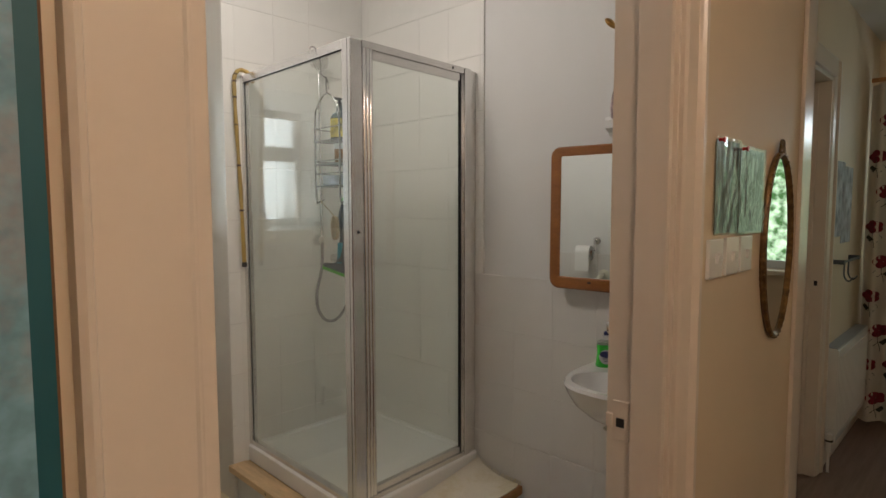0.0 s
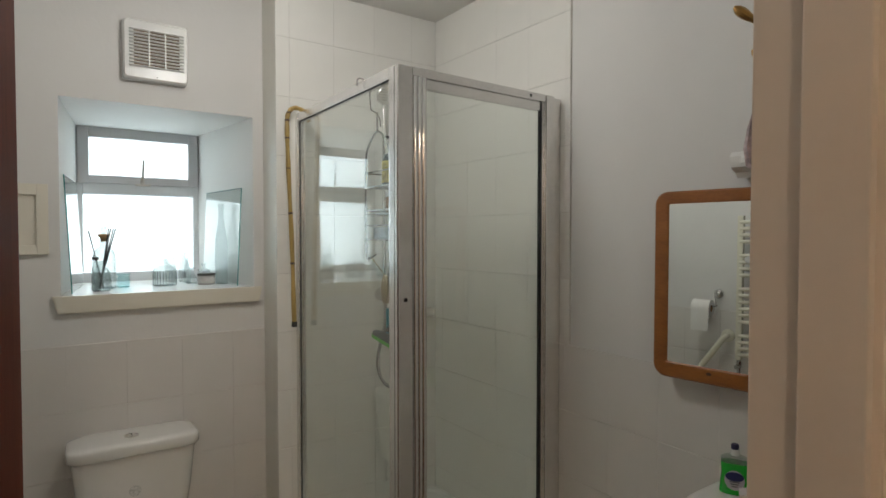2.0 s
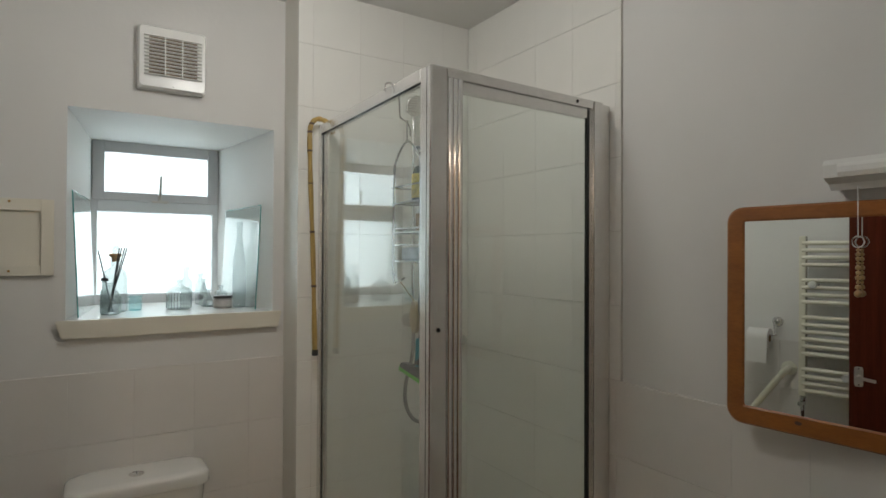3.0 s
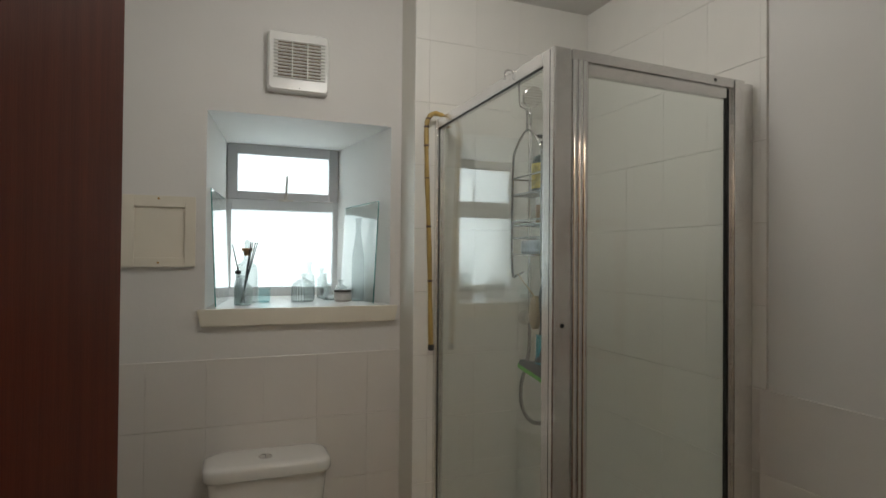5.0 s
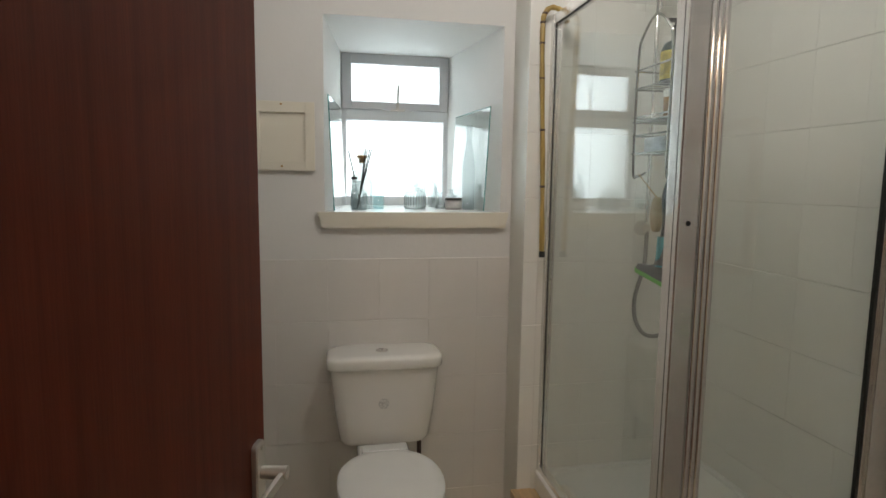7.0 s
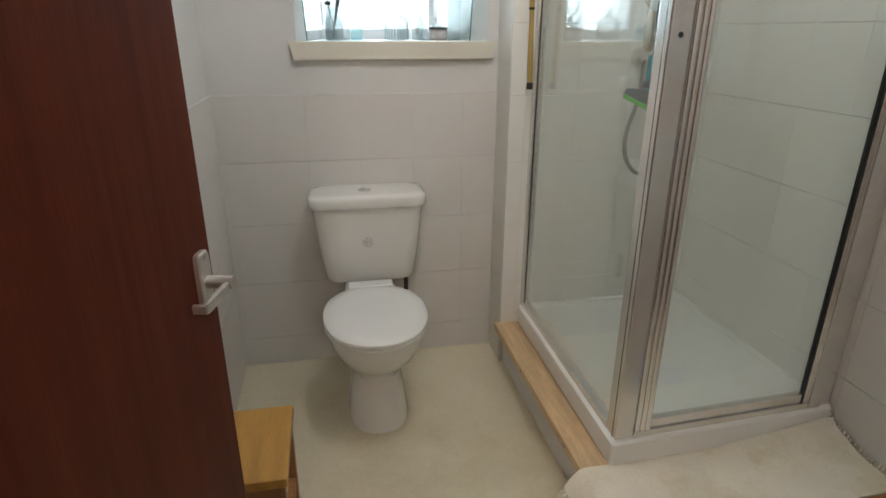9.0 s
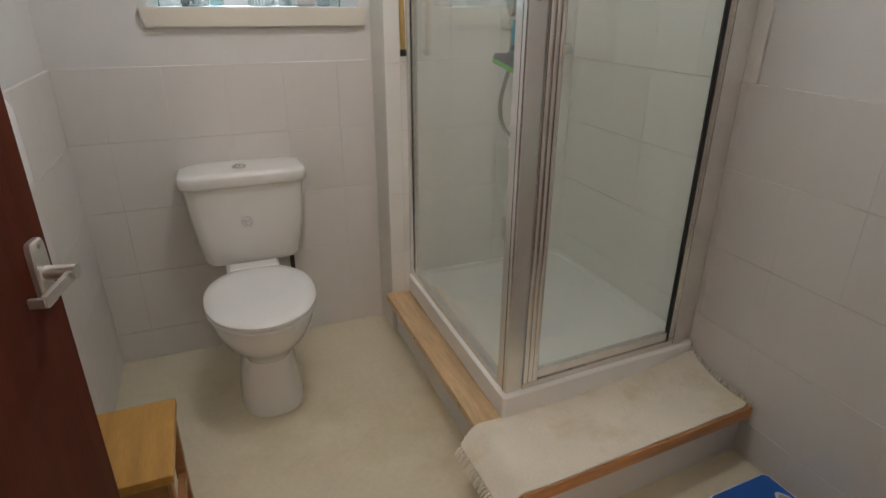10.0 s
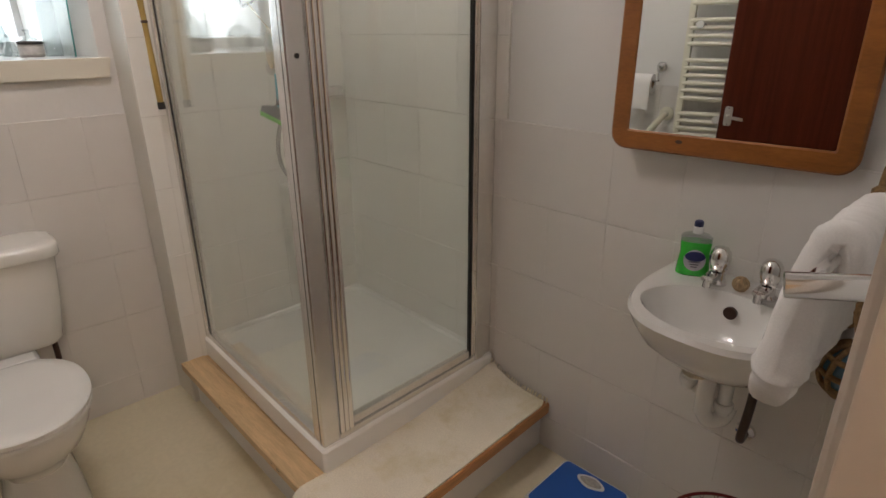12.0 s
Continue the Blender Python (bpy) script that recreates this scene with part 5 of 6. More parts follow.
# ---- hooks and wash bag ----
hooks = thing("coat_hook", (1.667, YD, 1.72), "aged brass double coat hook beside the doorway", "hook")
hy = YD + 0.004
part("hook_plate", loft([[(1.667 + x, hy + dd, 1.735 + z) for x, z, _ in oval(0, 0, 0, 0.011 - g, 0.034 - g, 20, 3)] for dd, g in ((0, 0), (0.004, 0), (0.006, 0.003))]), BRASS, hooks)
part("upper_arm", tube(bend([(1.667, hy + 0.003, 1.752), (1.666, hy + 0.03, 1.752), (1.664, 1.045, 1.762), (1.660, 1.070, 1.785)]), [0.0045] * 14 + [0.0055, 0.0065, 0.0068, 0.006, 0.003], 8), BRASS, hooks, "", True)
part("lower_arm", tube(bend([(1.667, hy + 0.003, 1.712), (1.666, hy + 0.03, 1.700), (1.664, 1.032, 1.705), (1.660, 1.045, 1.724)]), [0.0042] * 14 + [0.005, 0.006, 0.0062, 0.0055, 0.003], 8), BRASS, hooks, "", True)
bag = thing("wash_bag", (1.662, 1.015, 1.575), "pink and purple patterned drawstring bag hanging from hook", "bag")
BAG = shader("patterned_cotton", (0.60, 0.50, 0.51), 0.85, vary=0.4, scale=60, grain=0.4, grain_scale=95, bump=0.4)
br = lambda z, a, b: [(1.676 + 0.85 * x + 0.003 * math.sin(7 * i * 0.196), 1.032 + 0.85 * y + 0.003 * math.sin(5 * i * 0.196), z) for i, (x, y, _) in enumerate(oval(0, 0, 0, a, b, 32))]
part("pouch", loft([br(1.572, 0.018, 0.022), br(1.577, 0.024, 0.029), br(1.60, 0.029, 0.033), br(1.625, 0.025, 0.028), br(1.648, 0.018, 0.019), br(1.664, 0.011, 0.012), br(1.678, 0.017, 0.019), br(1.686, 0.018, 0.020)]), BAG, bag, "", True)
part("ribbon", tube(bend([(1.674, 1.032, 1.660), (1.670, 1.029, 1.69), (1.666, 1.022, 1.708)]), 0.005, 6), shader("purple_ribbon", (0.10, 0.03, 0.16), 0.6), bag, "purple ribbon", True)

# ---- ladder radiator, roll holder and grab rail on the left wall ----
IVORY = shader("ivory_enamel", (0.74, 0.72, 0.60), 0.3, vary=0.03)
lad = thing("towel_radiator", (0.71, 1.72, 0.84), "ivory enamelled ladder towel radiator on the wall", "radiator")
LY0, LY1, LX = 1.475, 1.968, 0.722
for y in (LY0, LY1 - 0.03):
    part("upright", box(LX - 0.018, y, 0.835, LX + 0.018, y + 0.03, 1.610, 0.006), IVORY, lad)
for z in (1.575, 1.540, 1.505, 1.470, 1.395, 1.360, 1.325, 1.290, 1.215, 1.180, 1.145, 1.110, 1.075, 1.040, 0.965, 0.930, 0.895, 0.862):
    part("bar", tube([(LX + 0.012, LY0 + 0.015, z), (LX + 0.012, LY1 - 0.015, z)], 0.011, 12), IVORY, lad, "", True)
for y, z in ((1.905, 1.375), (1.77, 0.948), (1.55, 1.375)):
    part("bracket", lathe([(0.017, 0.030), (0.019, 0.034), (0.016, 0.040), (0.004, 0.042)], (LX, y, z), "x", 18), PLASTIC, lad, "round white bracket", True)
    part("bracket_arm", tube([(XL, y, z), (LX + 0.03, y, z)], 0.007, 8), PLASTIC, lad)
part("valve", join(lathe([(0.010, -0.075), (0.010, -0.045), (0.014, -0.04), (0.014, -0.01), (0.008, 0)], (LX, 1.953, 0.836), n=14), tube([(LX, 1.953, 0.80), (LX + 0.045, 1.953, 0.80)], 0.012, 12)), CHROME, lad, "chrome radiator valve")
part("tail_pipe", tube([(LX, 1.953, 0.765), (LX, 1.953, 0.002)], 0.0075, 10), DARKPIPE, lad, "dark brown pipe")
holder = thing("roll_holder", (0.70, 2.10, 1.15), "chrome toilet roll holder with a white roll", "roll holder")
part("rose", lathe([(0.026, 0), (0.026, 0.006), (0.020, 0.014), (0.010, 0.02), (0.009, 0.045)], (XL - P, 2.085, 1.175), "x", 20), CHROME, holder, "", True)
part("arm", tube(bend([(0.69, 2.085, 1.175), (0.712, 2.083, 1.165), (0.716, 2.078, 1.125), (0.716, 2.085, 1.11), (0.716, 2.20, 1.11)]), 0.0045, 8), CHROME, holder, "", True)
roll = thing("toilet_roll", (0.716, 2.145, 1.07), "white toilet paper roll with a hanging sheet", "toilet roll")
PAPER = shader("white_tissue", (0.80, 0.79, 0.77), 0.95, vary=0.02, bump=0.2, grain_scale=200)
rr = [[(0.716 + r * math.cos(t), y, 1.095 + r * math.sin(t)) for t in (2 * math.pi * k / 32 for k in range(32))] for r, y in ((0.021, 2.100), (0.050, 2.100), (0.050, 2.196), (0.021, 2.196), (0.021, 2.100))]
part("paper", loft(rr, cap=False), PAPER, roll)
part("loose_sheet", box(0.764, 2.101, 0.975, 0.7665, 2.195, 1.095), PAPER, roll)
part("core", loft([[(0.716 + 0.0205 * math.cos(t), y, 1.095 + 0.0205 * math.sin(t)) for t in (2 * math.pi * k / 24 for k in range(24))] for y in (2.101, 2.195)], cap=False), CORK, roll, "brown card core")
grab = thing("grab_rail", (0.68, 2.2, 0.8), "ivory slanting grab rail on the tiled wall", "grab rail")
part("bar", tube(bend([(XL, 2.03, 0.948), (0.690, 2.035, 0.942), (0.705, 2.06, 0.905), (0.705, 2.20, 0.70), (0.705, 2.33, 0.51), (0.690, 2.355, 0.475), (XL, 2.36, 0.468)]), 0.016, 14), IVORY, grab, "", True)
for y, z in ((2.03, 0.948), (2.36, 0.468)):
    part("flange", lathe([(0.035, 0.0), (0.035, 0.008), (0.018, 0.016)], (XL, y, z), "x", 20), IVORY, grab, "", True)

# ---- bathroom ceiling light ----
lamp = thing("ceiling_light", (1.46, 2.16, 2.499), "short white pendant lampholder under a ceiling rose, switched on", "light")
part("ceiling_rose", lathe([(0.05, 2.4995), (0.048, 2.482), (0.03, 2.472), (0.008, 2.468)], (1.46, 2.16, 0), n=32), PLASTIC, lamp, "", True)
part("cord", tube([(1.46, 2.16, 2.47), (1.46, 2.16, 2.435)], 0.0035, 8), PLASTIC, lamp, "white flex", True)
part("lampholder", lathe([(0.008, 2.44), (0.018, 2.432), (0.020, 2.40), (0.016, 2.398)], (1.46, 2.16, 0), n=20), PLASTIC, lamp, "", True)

# ---- hall ----
skirt = thing("baseboard", (2.0, YH, 0), "white gloss skirting board", "baseboard", "", "structure")
part("board", box(1.642, YH - 0.016, 0, XR + P + 0.02, YH - 0.0005, 0.12, 0.004), GLOSS, skirt)
part("board", box(HX0, YH - 0.016, 0, 0.610, YH - 0.0005, 0.12, 0.004), GLOSS, skirt)
part("board", box(3.99, HYB - 0.016, 0, HX1, HYB - 0.0005, 0.12, 0.004), GLOSS, skirt)
corner = thing("corner_trim", (2.57, YH, 0), "stepped white gloss trim at the hall wall's end", "trim", "", "structure")
part("strip", box(2.405, YH - 0.012, 0.12, XR + P + 0.032, YH - 0.0005, 2.44, 0.004), GLOSS, corner)
part("inner_side", box(XR + P + 0.0205, YH - 0.012, 0, XR + P + 0.032, YD - 0.013, 2.44, 0.003), GLOSS, corner)
part("return_face", box(XR + P + 0.0205, YD - 0.012, 0, XR + P + 0.112, YD - 0.0005, 2.44, 0.003), GLOSS, corner)
part("side", box(XR + P + 0.1005, YD, 0, XR + P + 0.112, HYB, 2.44, 0.003), GLOSS, corner)

mapp = thing("framed_map", (0.2, YH, 1.4), "pale blue map print with teal border in thin brown frame", "picture")
part("frame", box(-0.42, YH - 0.018, 0.86, 0.6015, YH - 0.0005, 2.02, 0.003), shader("brown_frame", (0.16, 0.08, 0.035), 0.4, vary=0.2), mapp)
part("border", box(-0.414, YH - 0.0215, 0.866, 0.5985, YH - 0.018, 2.014), shader("teal_paper", (0.012, 0.10, 0.13), 0.5, vary=0.12), mapp, "teal border")
part("sheet", box(-0.40, YH - 0.0225, 0.88, 0.586, YH - 0.0215, 2.0), shader("map_paper", (0.22, 0.44, 0.56), 0.55, vary=0.25, scale=9, grain=0.3, grain_scale=60, stain=(0.50, 0.26, 0.17), stain_amount=0.9, stain_scale=5), mapp, "pale blue map sheet")
rm = random.Random(8)
for k in range(60):
    w, z, x = rm.uniform(0.008, 0.03), 0.92 + 1.05 * rm.random(), rm.uniform(0.38, 0.565)
    part("print_bar", box(x - w / 2, YH - 0.0228, z, x + w / 2, YH - 0.0225, z + 0.0025), GREY, mapp)

for i, x in enumerate((1.724, 1.822, 1.915)):
    sw = thing("light_switch", (x + 0.038, YH, 1.28), "white plastic light switch on the hall wall", "switch", "hall switches")
    part("plate", box(x, YH - 0.009, 1.236, x + 0.078, YH - 0.0005, 1.318, 0.003), PLASTIC, sw)
    part("rocker", moved(box(-0.006, -0.006, -0.010, 0.006, 0.004, 0.010, 0.001), Matrix.Translation((x + 0.039, YH - 0.010, 1.277)) @ Matrix.Rotation(radians(8), 4, "X")), PLASTIC, sw)
PHOTO = shader("green_white_photo", (0.30, 0.38, 0.33), 0.3, vary=0.85, scale=22, grain=0.75, grain_scale=55, stretch=(2, 1, 0.6))
SLEEVE = glass("plastic_sleeve", (0.93, 0.95, 0.95), 0.06, 0.6)
for x0, x1, z0, z1, k in ((1.752, 1.900, 1.325, 1.530, 0), (1.885, 2.062, 1.322, 1.520, 1)):
    ph = thing("photo_in_sleeve", ((x0 + x1) / 2, YH, z0), "nature photo in a clear plastic sleeve pinned to wall", "photo", "pinned photos")
    y = YH - 0.004 - 0.004 * k
    part("print", box(x0 + 0.004, y - 0.001, z0 + 0.004, x1 - 0.004, y, z1 - 0.006), PHOTO, ph)
    bm = bmesh.new()
    vs = [[bm.verts.new((x0 + (x1 - x0) * i / 14, y - 0.004 - 0.0015 * noise.noise((i * 0.7, j * 0.7, k * 5.0)), z0 + (z1 - z0) * j / 14)) for j in range(15)] for i in range(15)]
    for i in range(14):
        for j in range(14):
            bm.faces.new((vs[i][j], vs[i + 1][j], vs[i + 1][j + 1], vs[i][j + 1]))
    part("sleeve", bm, SLEEVE, ph, "crinkled clear plastic sleeve", True)
    part("pin", lathe([(0.004, 0), (0.003, -0.006), (0.006, -0.010), (0.005, -0.012)], (x0 + 0.012, y - 0.003, z1 - 0.008), "y", 10), shader("red_pin", (0.5, 0.02, 0.02), 0.3), ph, "red drawing pin", True)

GILT = shader("worn_gilt", (0.20, 0.11, 0.035), 0.4, metal=0.4, vary=0.4, scale=60, grain=0.4, grain_scale=90, bump=0.6)
ov = thing("oval_mirror", (2.19, YH, 1.03), "narrow oval mirror in a worn gilt beaded frame", "mirror")
oc = (2.205, 1.282)
oring = lambda a, b, d: [(oc[0] + a * math.cos(t), YH - d, oc[1] + b * math.sin(t)) for t in (2 * math.pi * k / 48 for k in range(48))]
part("frame", loft([oring(0.124, 0.240, 0.0005), oring(0.128, 0.246, 0.008), oring(0.125, 0.243, 0.014), oring(0.119, 0.236, 0.016), oring(0.114, 0.229, 0.011), oring(0.112, 0.227, 0.008)], cap=False), GILT, ov, "", True)
part("mirror_glass", loft([oring(0.114, 0.229, 0.003), oring(0.114, 0.229, 0.008)]), MIRROR, ov, "silvered oval glass")
for k in range(44):
    t = 2 * math.pi * k / 44
    part("bead", lathe([(0.001, -0.004), (0.0032, -0.003), (0.004, 0), (0.0032, 0.003)], (oc[0] + 0.124 * math.cos(t), YH - 0.012, oc[1] + 0.242 * math.sin(t)), "y", 8), GILT, ov, "", True)
part("crest", loft([[(oc[0] + w * math.cos(t), YH - 0.006 - 0.008 * (1 + math.sin(t * 2)) / 2, z + 0.006 * math.sin(t)) for t in (2 * math.pi * k / 16 for k in range(16))] for z, w in ((1.516, 0.022), (1.526, 0.026), (1.536, 0.016), (1.544, 0.018), (1.552, 0.006))]), GILT, ov, "carved gilt crest")

f2 = thing("door_frame_2", (3.67, HYB, 0), "white gloss door lining with moulded architrave", "door frame", "", "structure")
part("jamb", box(3.29, HYB - 0.01, 0, 3.318, HYB + 0.160, 2.02, 0.002), GLOSS, f2)
part("jamb", box(3.872, HYB - 0.01, 0, 3.90, HYB + 0.160, 2.02, 0.002), GLOSS, f2)
part("head", box(3.318, HYB - 0.01, 1.992, 3.872, HYB + 0.160, 2.02, 0.002), GLOSS, f2)
architrave(3.205, 3.302, HYB, 2.095, -1, f2, GLOSS)
architrave(3.888, 3.985, HYB, 2.095, 1, f2, GLOSS)
part("architrave_head", box(3.302, HYB - 0.028, 2.008, 3.888, HYB - 0.0105, 2.095, 0.006), GLOSS, f2)
d2o = thing("door_2", (3.67, HYB + 0.1, 0), "pale painted door standing shut in its lining", "door", "", "structure")
part("leaf", box(3.320, HYB + 0.121, 0.005, 3.870, HYB + 0.158, 1.990, 0.002), GLOSS, d2o)
part("stop", box(3.860, HYB + 0.045, 0, 3.8715, HYB + 0.075, 1.99, 0.002), GLOSS, f2)
part("latch_hole", box(3.8705, HYB + 0.015, 0.985, 3.8719, HYB + 0.030, 1.010), BLACK, f2)
part("knob", lathe([(0.012, 0), (0.010, -0.02), (0.024, -0.035), (0.024, -0.05), (0.010, -0.058)], (3.40, HYB + 0.121, 1.0), "y", 18), BRASS, d2o, "brass knob", True)
solid("wall_behind_door", box(3.20, HYB + 0.162, 0, 4.00, HYB + 0.22, 2.1), HALLPAINT, "plain wall closing the second doorway", "wall", "structure")

rad = thing("panel_radiator", (4.45, HYB, 0.13), "white steel panel radiator on the hall wall", "radiator")
RX0, RX1 = 4.03, 4.86
part("panel", box(RX0, 1.024, 0.150, RX1, 1.046, 0.640, 0.006), PLASTIC, rad)
for k in range(24):
    x = RX0 + 0.02 + (RX1 - RX0 - 0.04) * k / 23
    part("flute", box(x - 0.008, 1.020, 0.19, x + 0.008, 1.026, 0.60, 0.003, 1), PLASTIC, rad)
part("top_grille", box(RX0, 1.030, 0.640, RX1, HYB - 0.002, 0.648, 0.002), shader("grey_grille", (0.3, 0.3, 0.3), 0.5, vary=0.3, scale=120), rad, "grey top grille")
part("end_cap", box(RX0 - 0.004, 1.03, 0.15, RX0, HYB - 0.005, 0.645), PLASTIC, rad)
part("valve_body", lathe([(0.014, 0.0), (0.014, 0.045), (0.018, 0.05), (0.019, 0.095), (0.014, 0.10)], (3.99, 1.045, 0.11), n=18), PLASTIC, rad, "white radiator valve", True)
part("valve_ring", lathe([(0.0195, 0.055), (0.0195, 0.065)], (3.99, 1.045, 0.11), n=18), BLACK, rad)
part("tail_pipe", tube([(3.99, 1.045, 0.12), (3.99, 1.045, 0.0)], 0.0075, 10), PLASTIC, rad, "white painted pipe")
part("link_pipe", tube([(3.99, 1.045, 0.135), (4.035, 1.040, 0.17)], 0.009, 10), CHROME, rad)

hk = thing("hook_rail", (4.1, HYB, 1.15), "dark iron hook rail on the hall wall", "hooks")
part("rail_bar", tube([(4.10, HYB - 0.05, 1.09), (4.55, HYB - 0.05, 1.09)], 0.007, 8), GREY, hk)
for x in (4.11, 4.53):
    part("bracket", box(x - 0.004, HYB - 0.055, 1.078, x + 0.004, HYB - 0.0005, 1.102, 0.002), GREY, hk)
for x in (4.14, 4.25):
    part("hook", tube(bend([(x, HYB - 0.05, 1.10), (x, HYB - 0.05, 1.02), (x, HYB - 0.07, 0.99), (x, HYB - 0.09, 1.01)]), 0.004, 6), GREY, hk, "", True)
for x0, x1, z0, z1 in ((4.10, 4.30, 1.22, 1.62), (4.28, 4.52, 1.18, 1.60)):
    p2 = thing("pinned_print", ((x0 + x1) / 2, HYB, z0), "grey blue print in a plastic sleeve pinned to wall", "picture")
    part("sheet", box(x0, HYB - 0.005, z0, x1, HYB - 0.0005, z1), shader("grey_blue_print", (0.52, 0.58, 0.64), 0.25, vary=0.45, scale=14), p2)

# end window and curtain
w2 = thing("window_2", (HX1, 0.22, 0.92), "white framed hall window onto the garden", "window", "", "structure")
for y0, y1, z0, z1 in ((-0.35, -0.29, 0.92, 2.05), (0.74, 0.80, 0.92, 2.05), (-0.29, 0.74, 0.92, 0.98), (-0.29, 0.74, 1.99, 2.05), (0.20, 0.25, 0.98, 1.99)):
    part("window_frame", box(HX1 + 0.02, y0, z0, HX1 + 0.08, y1, z1, 0.004), WINFRAME, w2)
part("pane", box(HX1 + 0.046, -0.29, 0.98, HX1 + 0.050, 0.74, 1.99), glass("window_pane", (0.97, 0.98, 0.98), 0.0), w2).visible_shadow = False
part("window_sill", box(HX1 - 0.12, -0.38, 0.885, HX1 + 0.02, 0.83, 0.918, 0.006), GLOSS, w2)
CURT = shader("cream_curtain_cotton", (0.74, 0.69, 0.60), 0.9, vary=0.05, scale=8, grain=0.1, grain_scale=300, bump=0.4)
cur = thing("curtain", (HX1 - 0.32, 0.93, 0.03), "cream curtain printed with dark red poppies", "curtain")
ny = 70
fold = lambda y: HX1 - 0.32 + 0.035 * math.sin(y * 48) + 0.012 * math.sin(y * 21 + 1)
bm = bmesh.new()
ca = [[bm.verts.new((fold(0.70 + 0.378 * i / ny), 0.70 + 0.378 * i / ny, z)) for z in (0.03, 0.5, 1.0, 1.5, 2.12)] for i in range(ny + 1)]
for i in range(ny):
    for j in range(4):
        bm.faces.new((ca[i][j], ca[i + 1][j], ca[i + 1][j + 1], ca[i][j + 1]))
part("cloth", bm, CURT, cur, "", True)
RED = shader("dark_red_print", (0.22, 0.02, 0.035), 0.9, vary=0.4, scale=40)
STEM = shader("dark_stem_print", (0.05, 0.05, 0.035), 0.9, vary=0.3, scale=40)
for k in range(27):
    y = 0.742 + 0.118 * (k % 3) + (0.05 if (k // 3) % 2 else 0)
    z = 0.18 + 0.215 * (k // 3)
    bm = bmesh.new()
    for part_k in range(5):
        a = part_k * 1.257
        pts = [(y + 0.026 * math.cos(a) + 0.023 * math.cos(t), z + 0.021 * math.sin(a) + 0.021 * math.sin(t)) for t in (2 * math.pi * q / 10 for q in range(10))]
        bm.faces.new([bm.verts.new((fold(py) - 0.0025 - 0.0002 * part_k, py, pz)) for py, pz in pts])
    part("poppy", bm, RED, cur)
    pts = [(fold(y + 0.006 * math.sin(q)) - 0.003, y + 0.006 * math.sin(q), z - 0.020 - 0.022 * q) for q in range(6)]
    bm = tube(pts, 0.0018, 4)
    for s in (-1, 1):
        lv = [(y, z - 0.075), (y + s * 0.030, z - 0.050), (y + s * 0.042, z - 0.066), (y + s * 0.020, z - 0.096)]
        bm.faces.new([bm.verts.new((fold(py) - 0.003, py, pz)) for py, pz in lv])
    part("stem", bm, STEM, cur)
pole = thing("curtain_pole", (HX1 - 0.32, 0.3, 2.15), "dark curtain pole above the hall window", "curtain pole")
part("rod", tube([(HX1 - 0.32, -0.45, 2.15), (HX1 - 0.32, 1.08, 2.15)], 0.014, 12), STOOLEDGE, pole, "", True)
for y in (-0.40, 0.68):
    part("bracket", tube([(HX1 - 0.32, y, 2.15), (HX1, y, 2.15)], 0.008, 8), STOOLEDGE, pole)

# ---- wall tiles, piece by piece ----
PW, PH = 0.195, 0.2405
TILE_MESHES = {}


def tile_mesh(w, h, mat):
    key = (round(w, 3), round(h, 3), mat.name)
    if key not in TILE_MESHES:
        g, c, gu, cu = 0.0005, 0.0012, 0.0001, 0.0003
        bm = bmesh.new()
        a = [bm.verts.new((x, 0.004, z)) for x, z in ((gu, g), (w - gu, g), (w - gu, h - g), (gu, h - g))]
        b = [bm.verts.new((x, -0.0022, z)) for x, z in ((gu, g), (w - gu, g), (w - gu, h - g), (gu, h - g))]
        d = [bm.verts.new((x, -0.004, z)) for x, z in ((gu + cu, g + c), (w - gu - cu, g + c), (w - gu - cu, h - g - c), (gu + cu, h - g - c))]
        for i in range(4):
            j = (i + 1) % 4
            bm.faces.new((a[i], a[j], b[j], b[i]))
            bm.faces.new((b[i], b[j], d[j], d[i]))
        bm.faces.new(d)
        bmesh.ops.recalc_face_normals(bm, faces=bm.faces)
        me = bpy.data.meshes.new("tile")
        bm.to_mesh(me)
        bm.free()
        me.materials.append(mat)
        TILE_MESHES[key] = me
    return TILE_MESHES[key]


rt = random.Random(11)


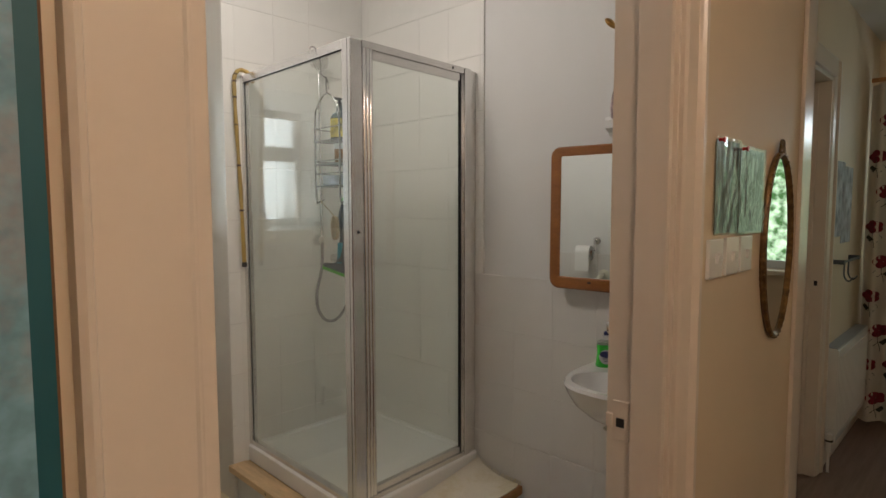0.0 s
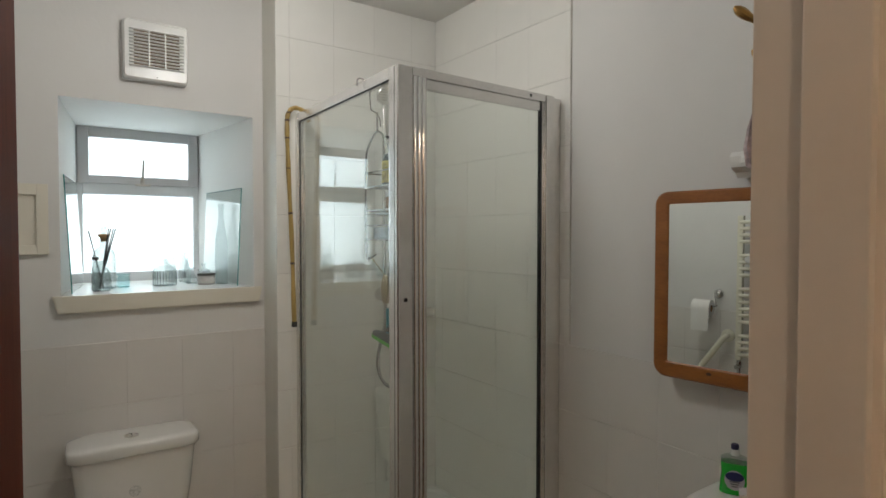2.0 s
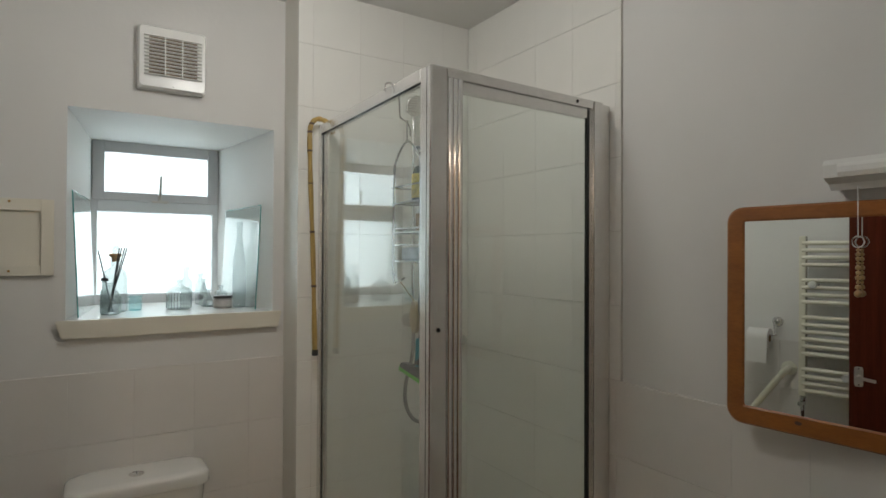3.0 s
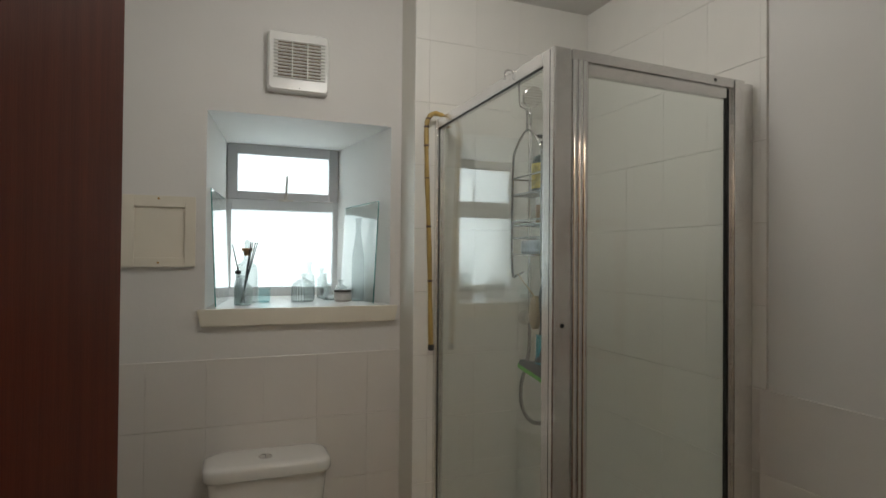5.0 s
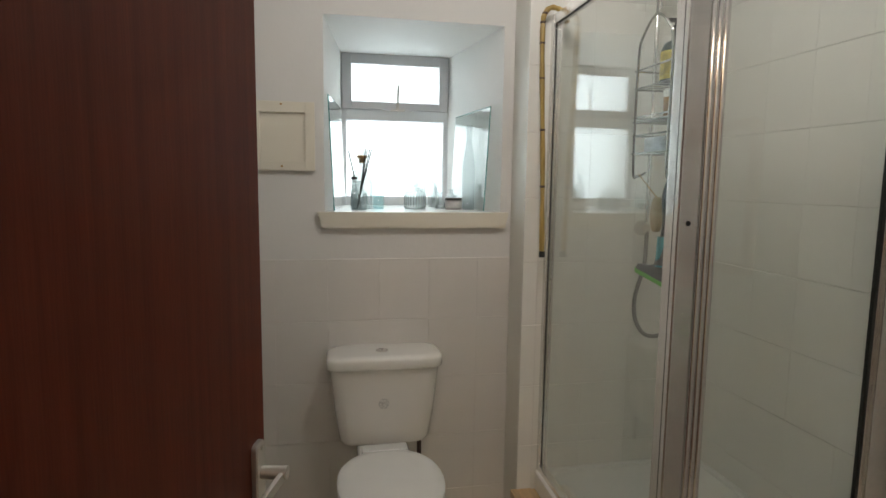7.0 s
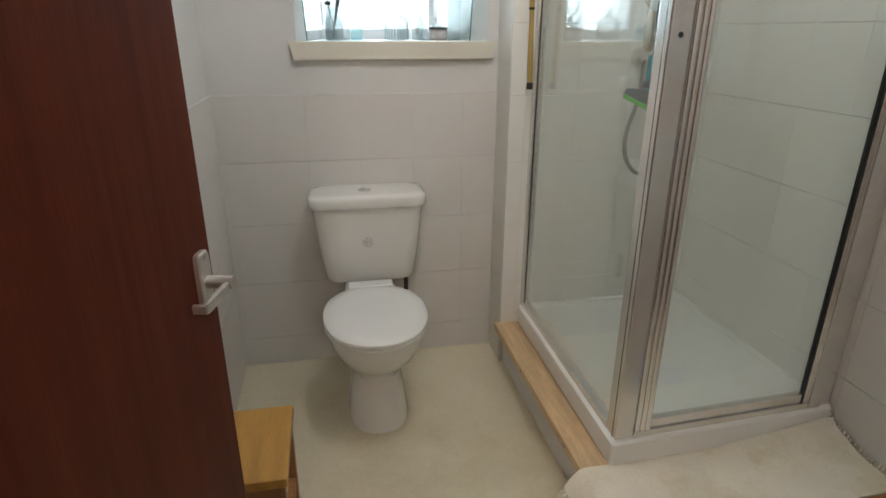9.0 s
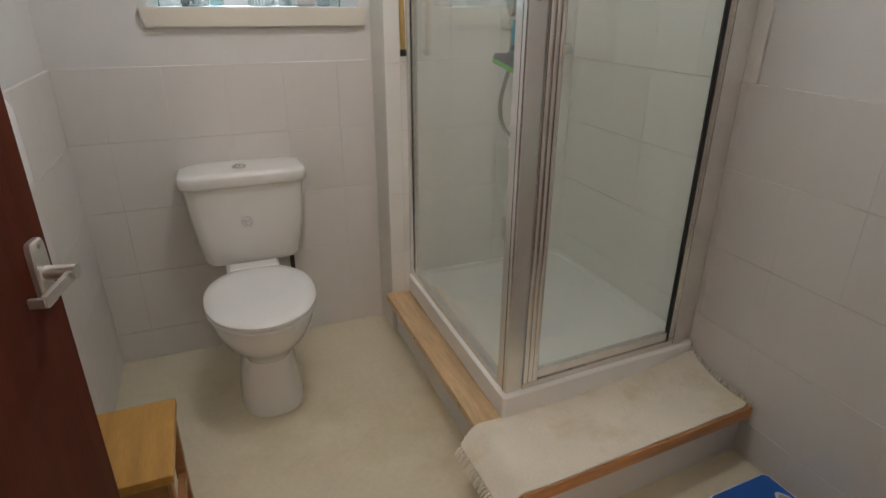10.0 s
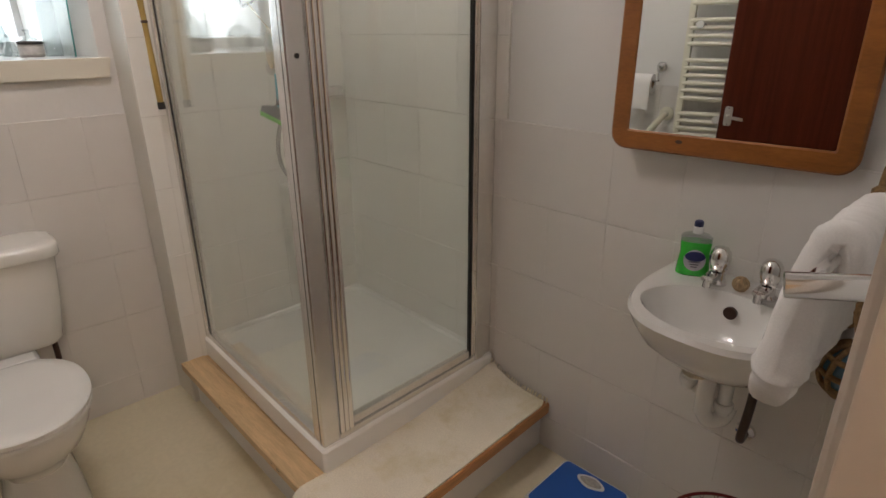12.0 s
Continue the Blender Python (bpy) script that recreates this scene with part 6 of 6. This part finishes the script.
def tile_field(wall, mat, u0, u1, z0, z1, u_joint, put, bed):
    """Tiles over a rectangle of wall; put(u, z) gives the pose of a piece, bed() the grout behind."""
    part("tile_bed", bed, GROUT, wall)
    k = math.floor((u0 - u_joint) / PW)
    us = [u0] + [u_joint + i * PW for i in range(k, k + 30) if u0 + 0.012 < u_joint + i * PW < u1 - 0.012] + [u1]
    k = math.floor((z0 - TOP) / PH)
    zs = [z0] + [TOP + i * PH for i in range(k, k + 30) if z0 + 0.012 < TOP + i * PH < z1 - 0.012] + [z1]
    for ua, ub in zip(us, us[1:]):
        for za, zb in zip(zs, zs[1:]):
            ob = new("tile", tile_mesh(ub - ua, zb - za, mat))
            ob.parent = wall
            ob.matrix_basis = put(ua, ub, za) @ pose(0, rt.uniform(-0.0002, 0.0002), 0, rt.uniform(-0.12, 0.12), 0, rt.uniform(-0.05, 0.05))


# faces: window wall and shower back look to -y, mirror wall to -x, left wall to +x
face_y = lambda y: (lambda ua, ub, z: Matrix.Translation((ua, y + 0.004, z)))
face_x = lambda x: (lambda ua, ub, z: Matrix.Translation((x + 0.004, ub, z)) @ Matrix.Rotation(radians(-90), 4, "Z"))
face_xl = lambda x: (lambda ua, ub, z: Matrix.Translation((x - 0.004, ua, z)) @ Matrix.Rotation(radians(90), 4, "Z"))
tile_field(wall_mirror, TILE, YD + 0.004, 2.148, 0.0, TOP, 1.535, face_x(XR), box(XR + 0.0025, YD + 0.004, 0, XR + P, 2.148, TOP - 0.002))
tile_field(wall_mirror, SHOWER_TILE, 2.149, YS, ST, TOP, 1.535, face_x(XR), box(XR + 0.0025, 2.149, 0, XR + P, YS + P, TOP))
tile_field(wall_mirror, SHOWER_TILE, 2.100, YS, TOP, ZC, 1.535, face_x(XR), box(XR + 0.0025, 2.100, TOP + 0.001, XR + P, YS + P, ZC))
tile_field(wall_shower, SHOWER_TILE, XN, XR, ST - 0.03, ZC, XR - 4 * PW + 0.06, face_y(YS), box(XN + 0.001, YS + 0.0025, 0, XR, YS + P, ZC))
tile_field(wall_window, TILE, XL, XN - 0.002, 0.0, TOP, 1.16, face_y(YW), box(XL, YW + 0.0025, 0, XN, YW + P, TOP - 0.002))
tile_field(wall_left, TILE, YD + 0.004, YW, 0.0, TOP, 1.1, face_xl(XL), box(XL - P, YD + 0.004, 0, XL - 0.0025, YW, TOP - 0.002))
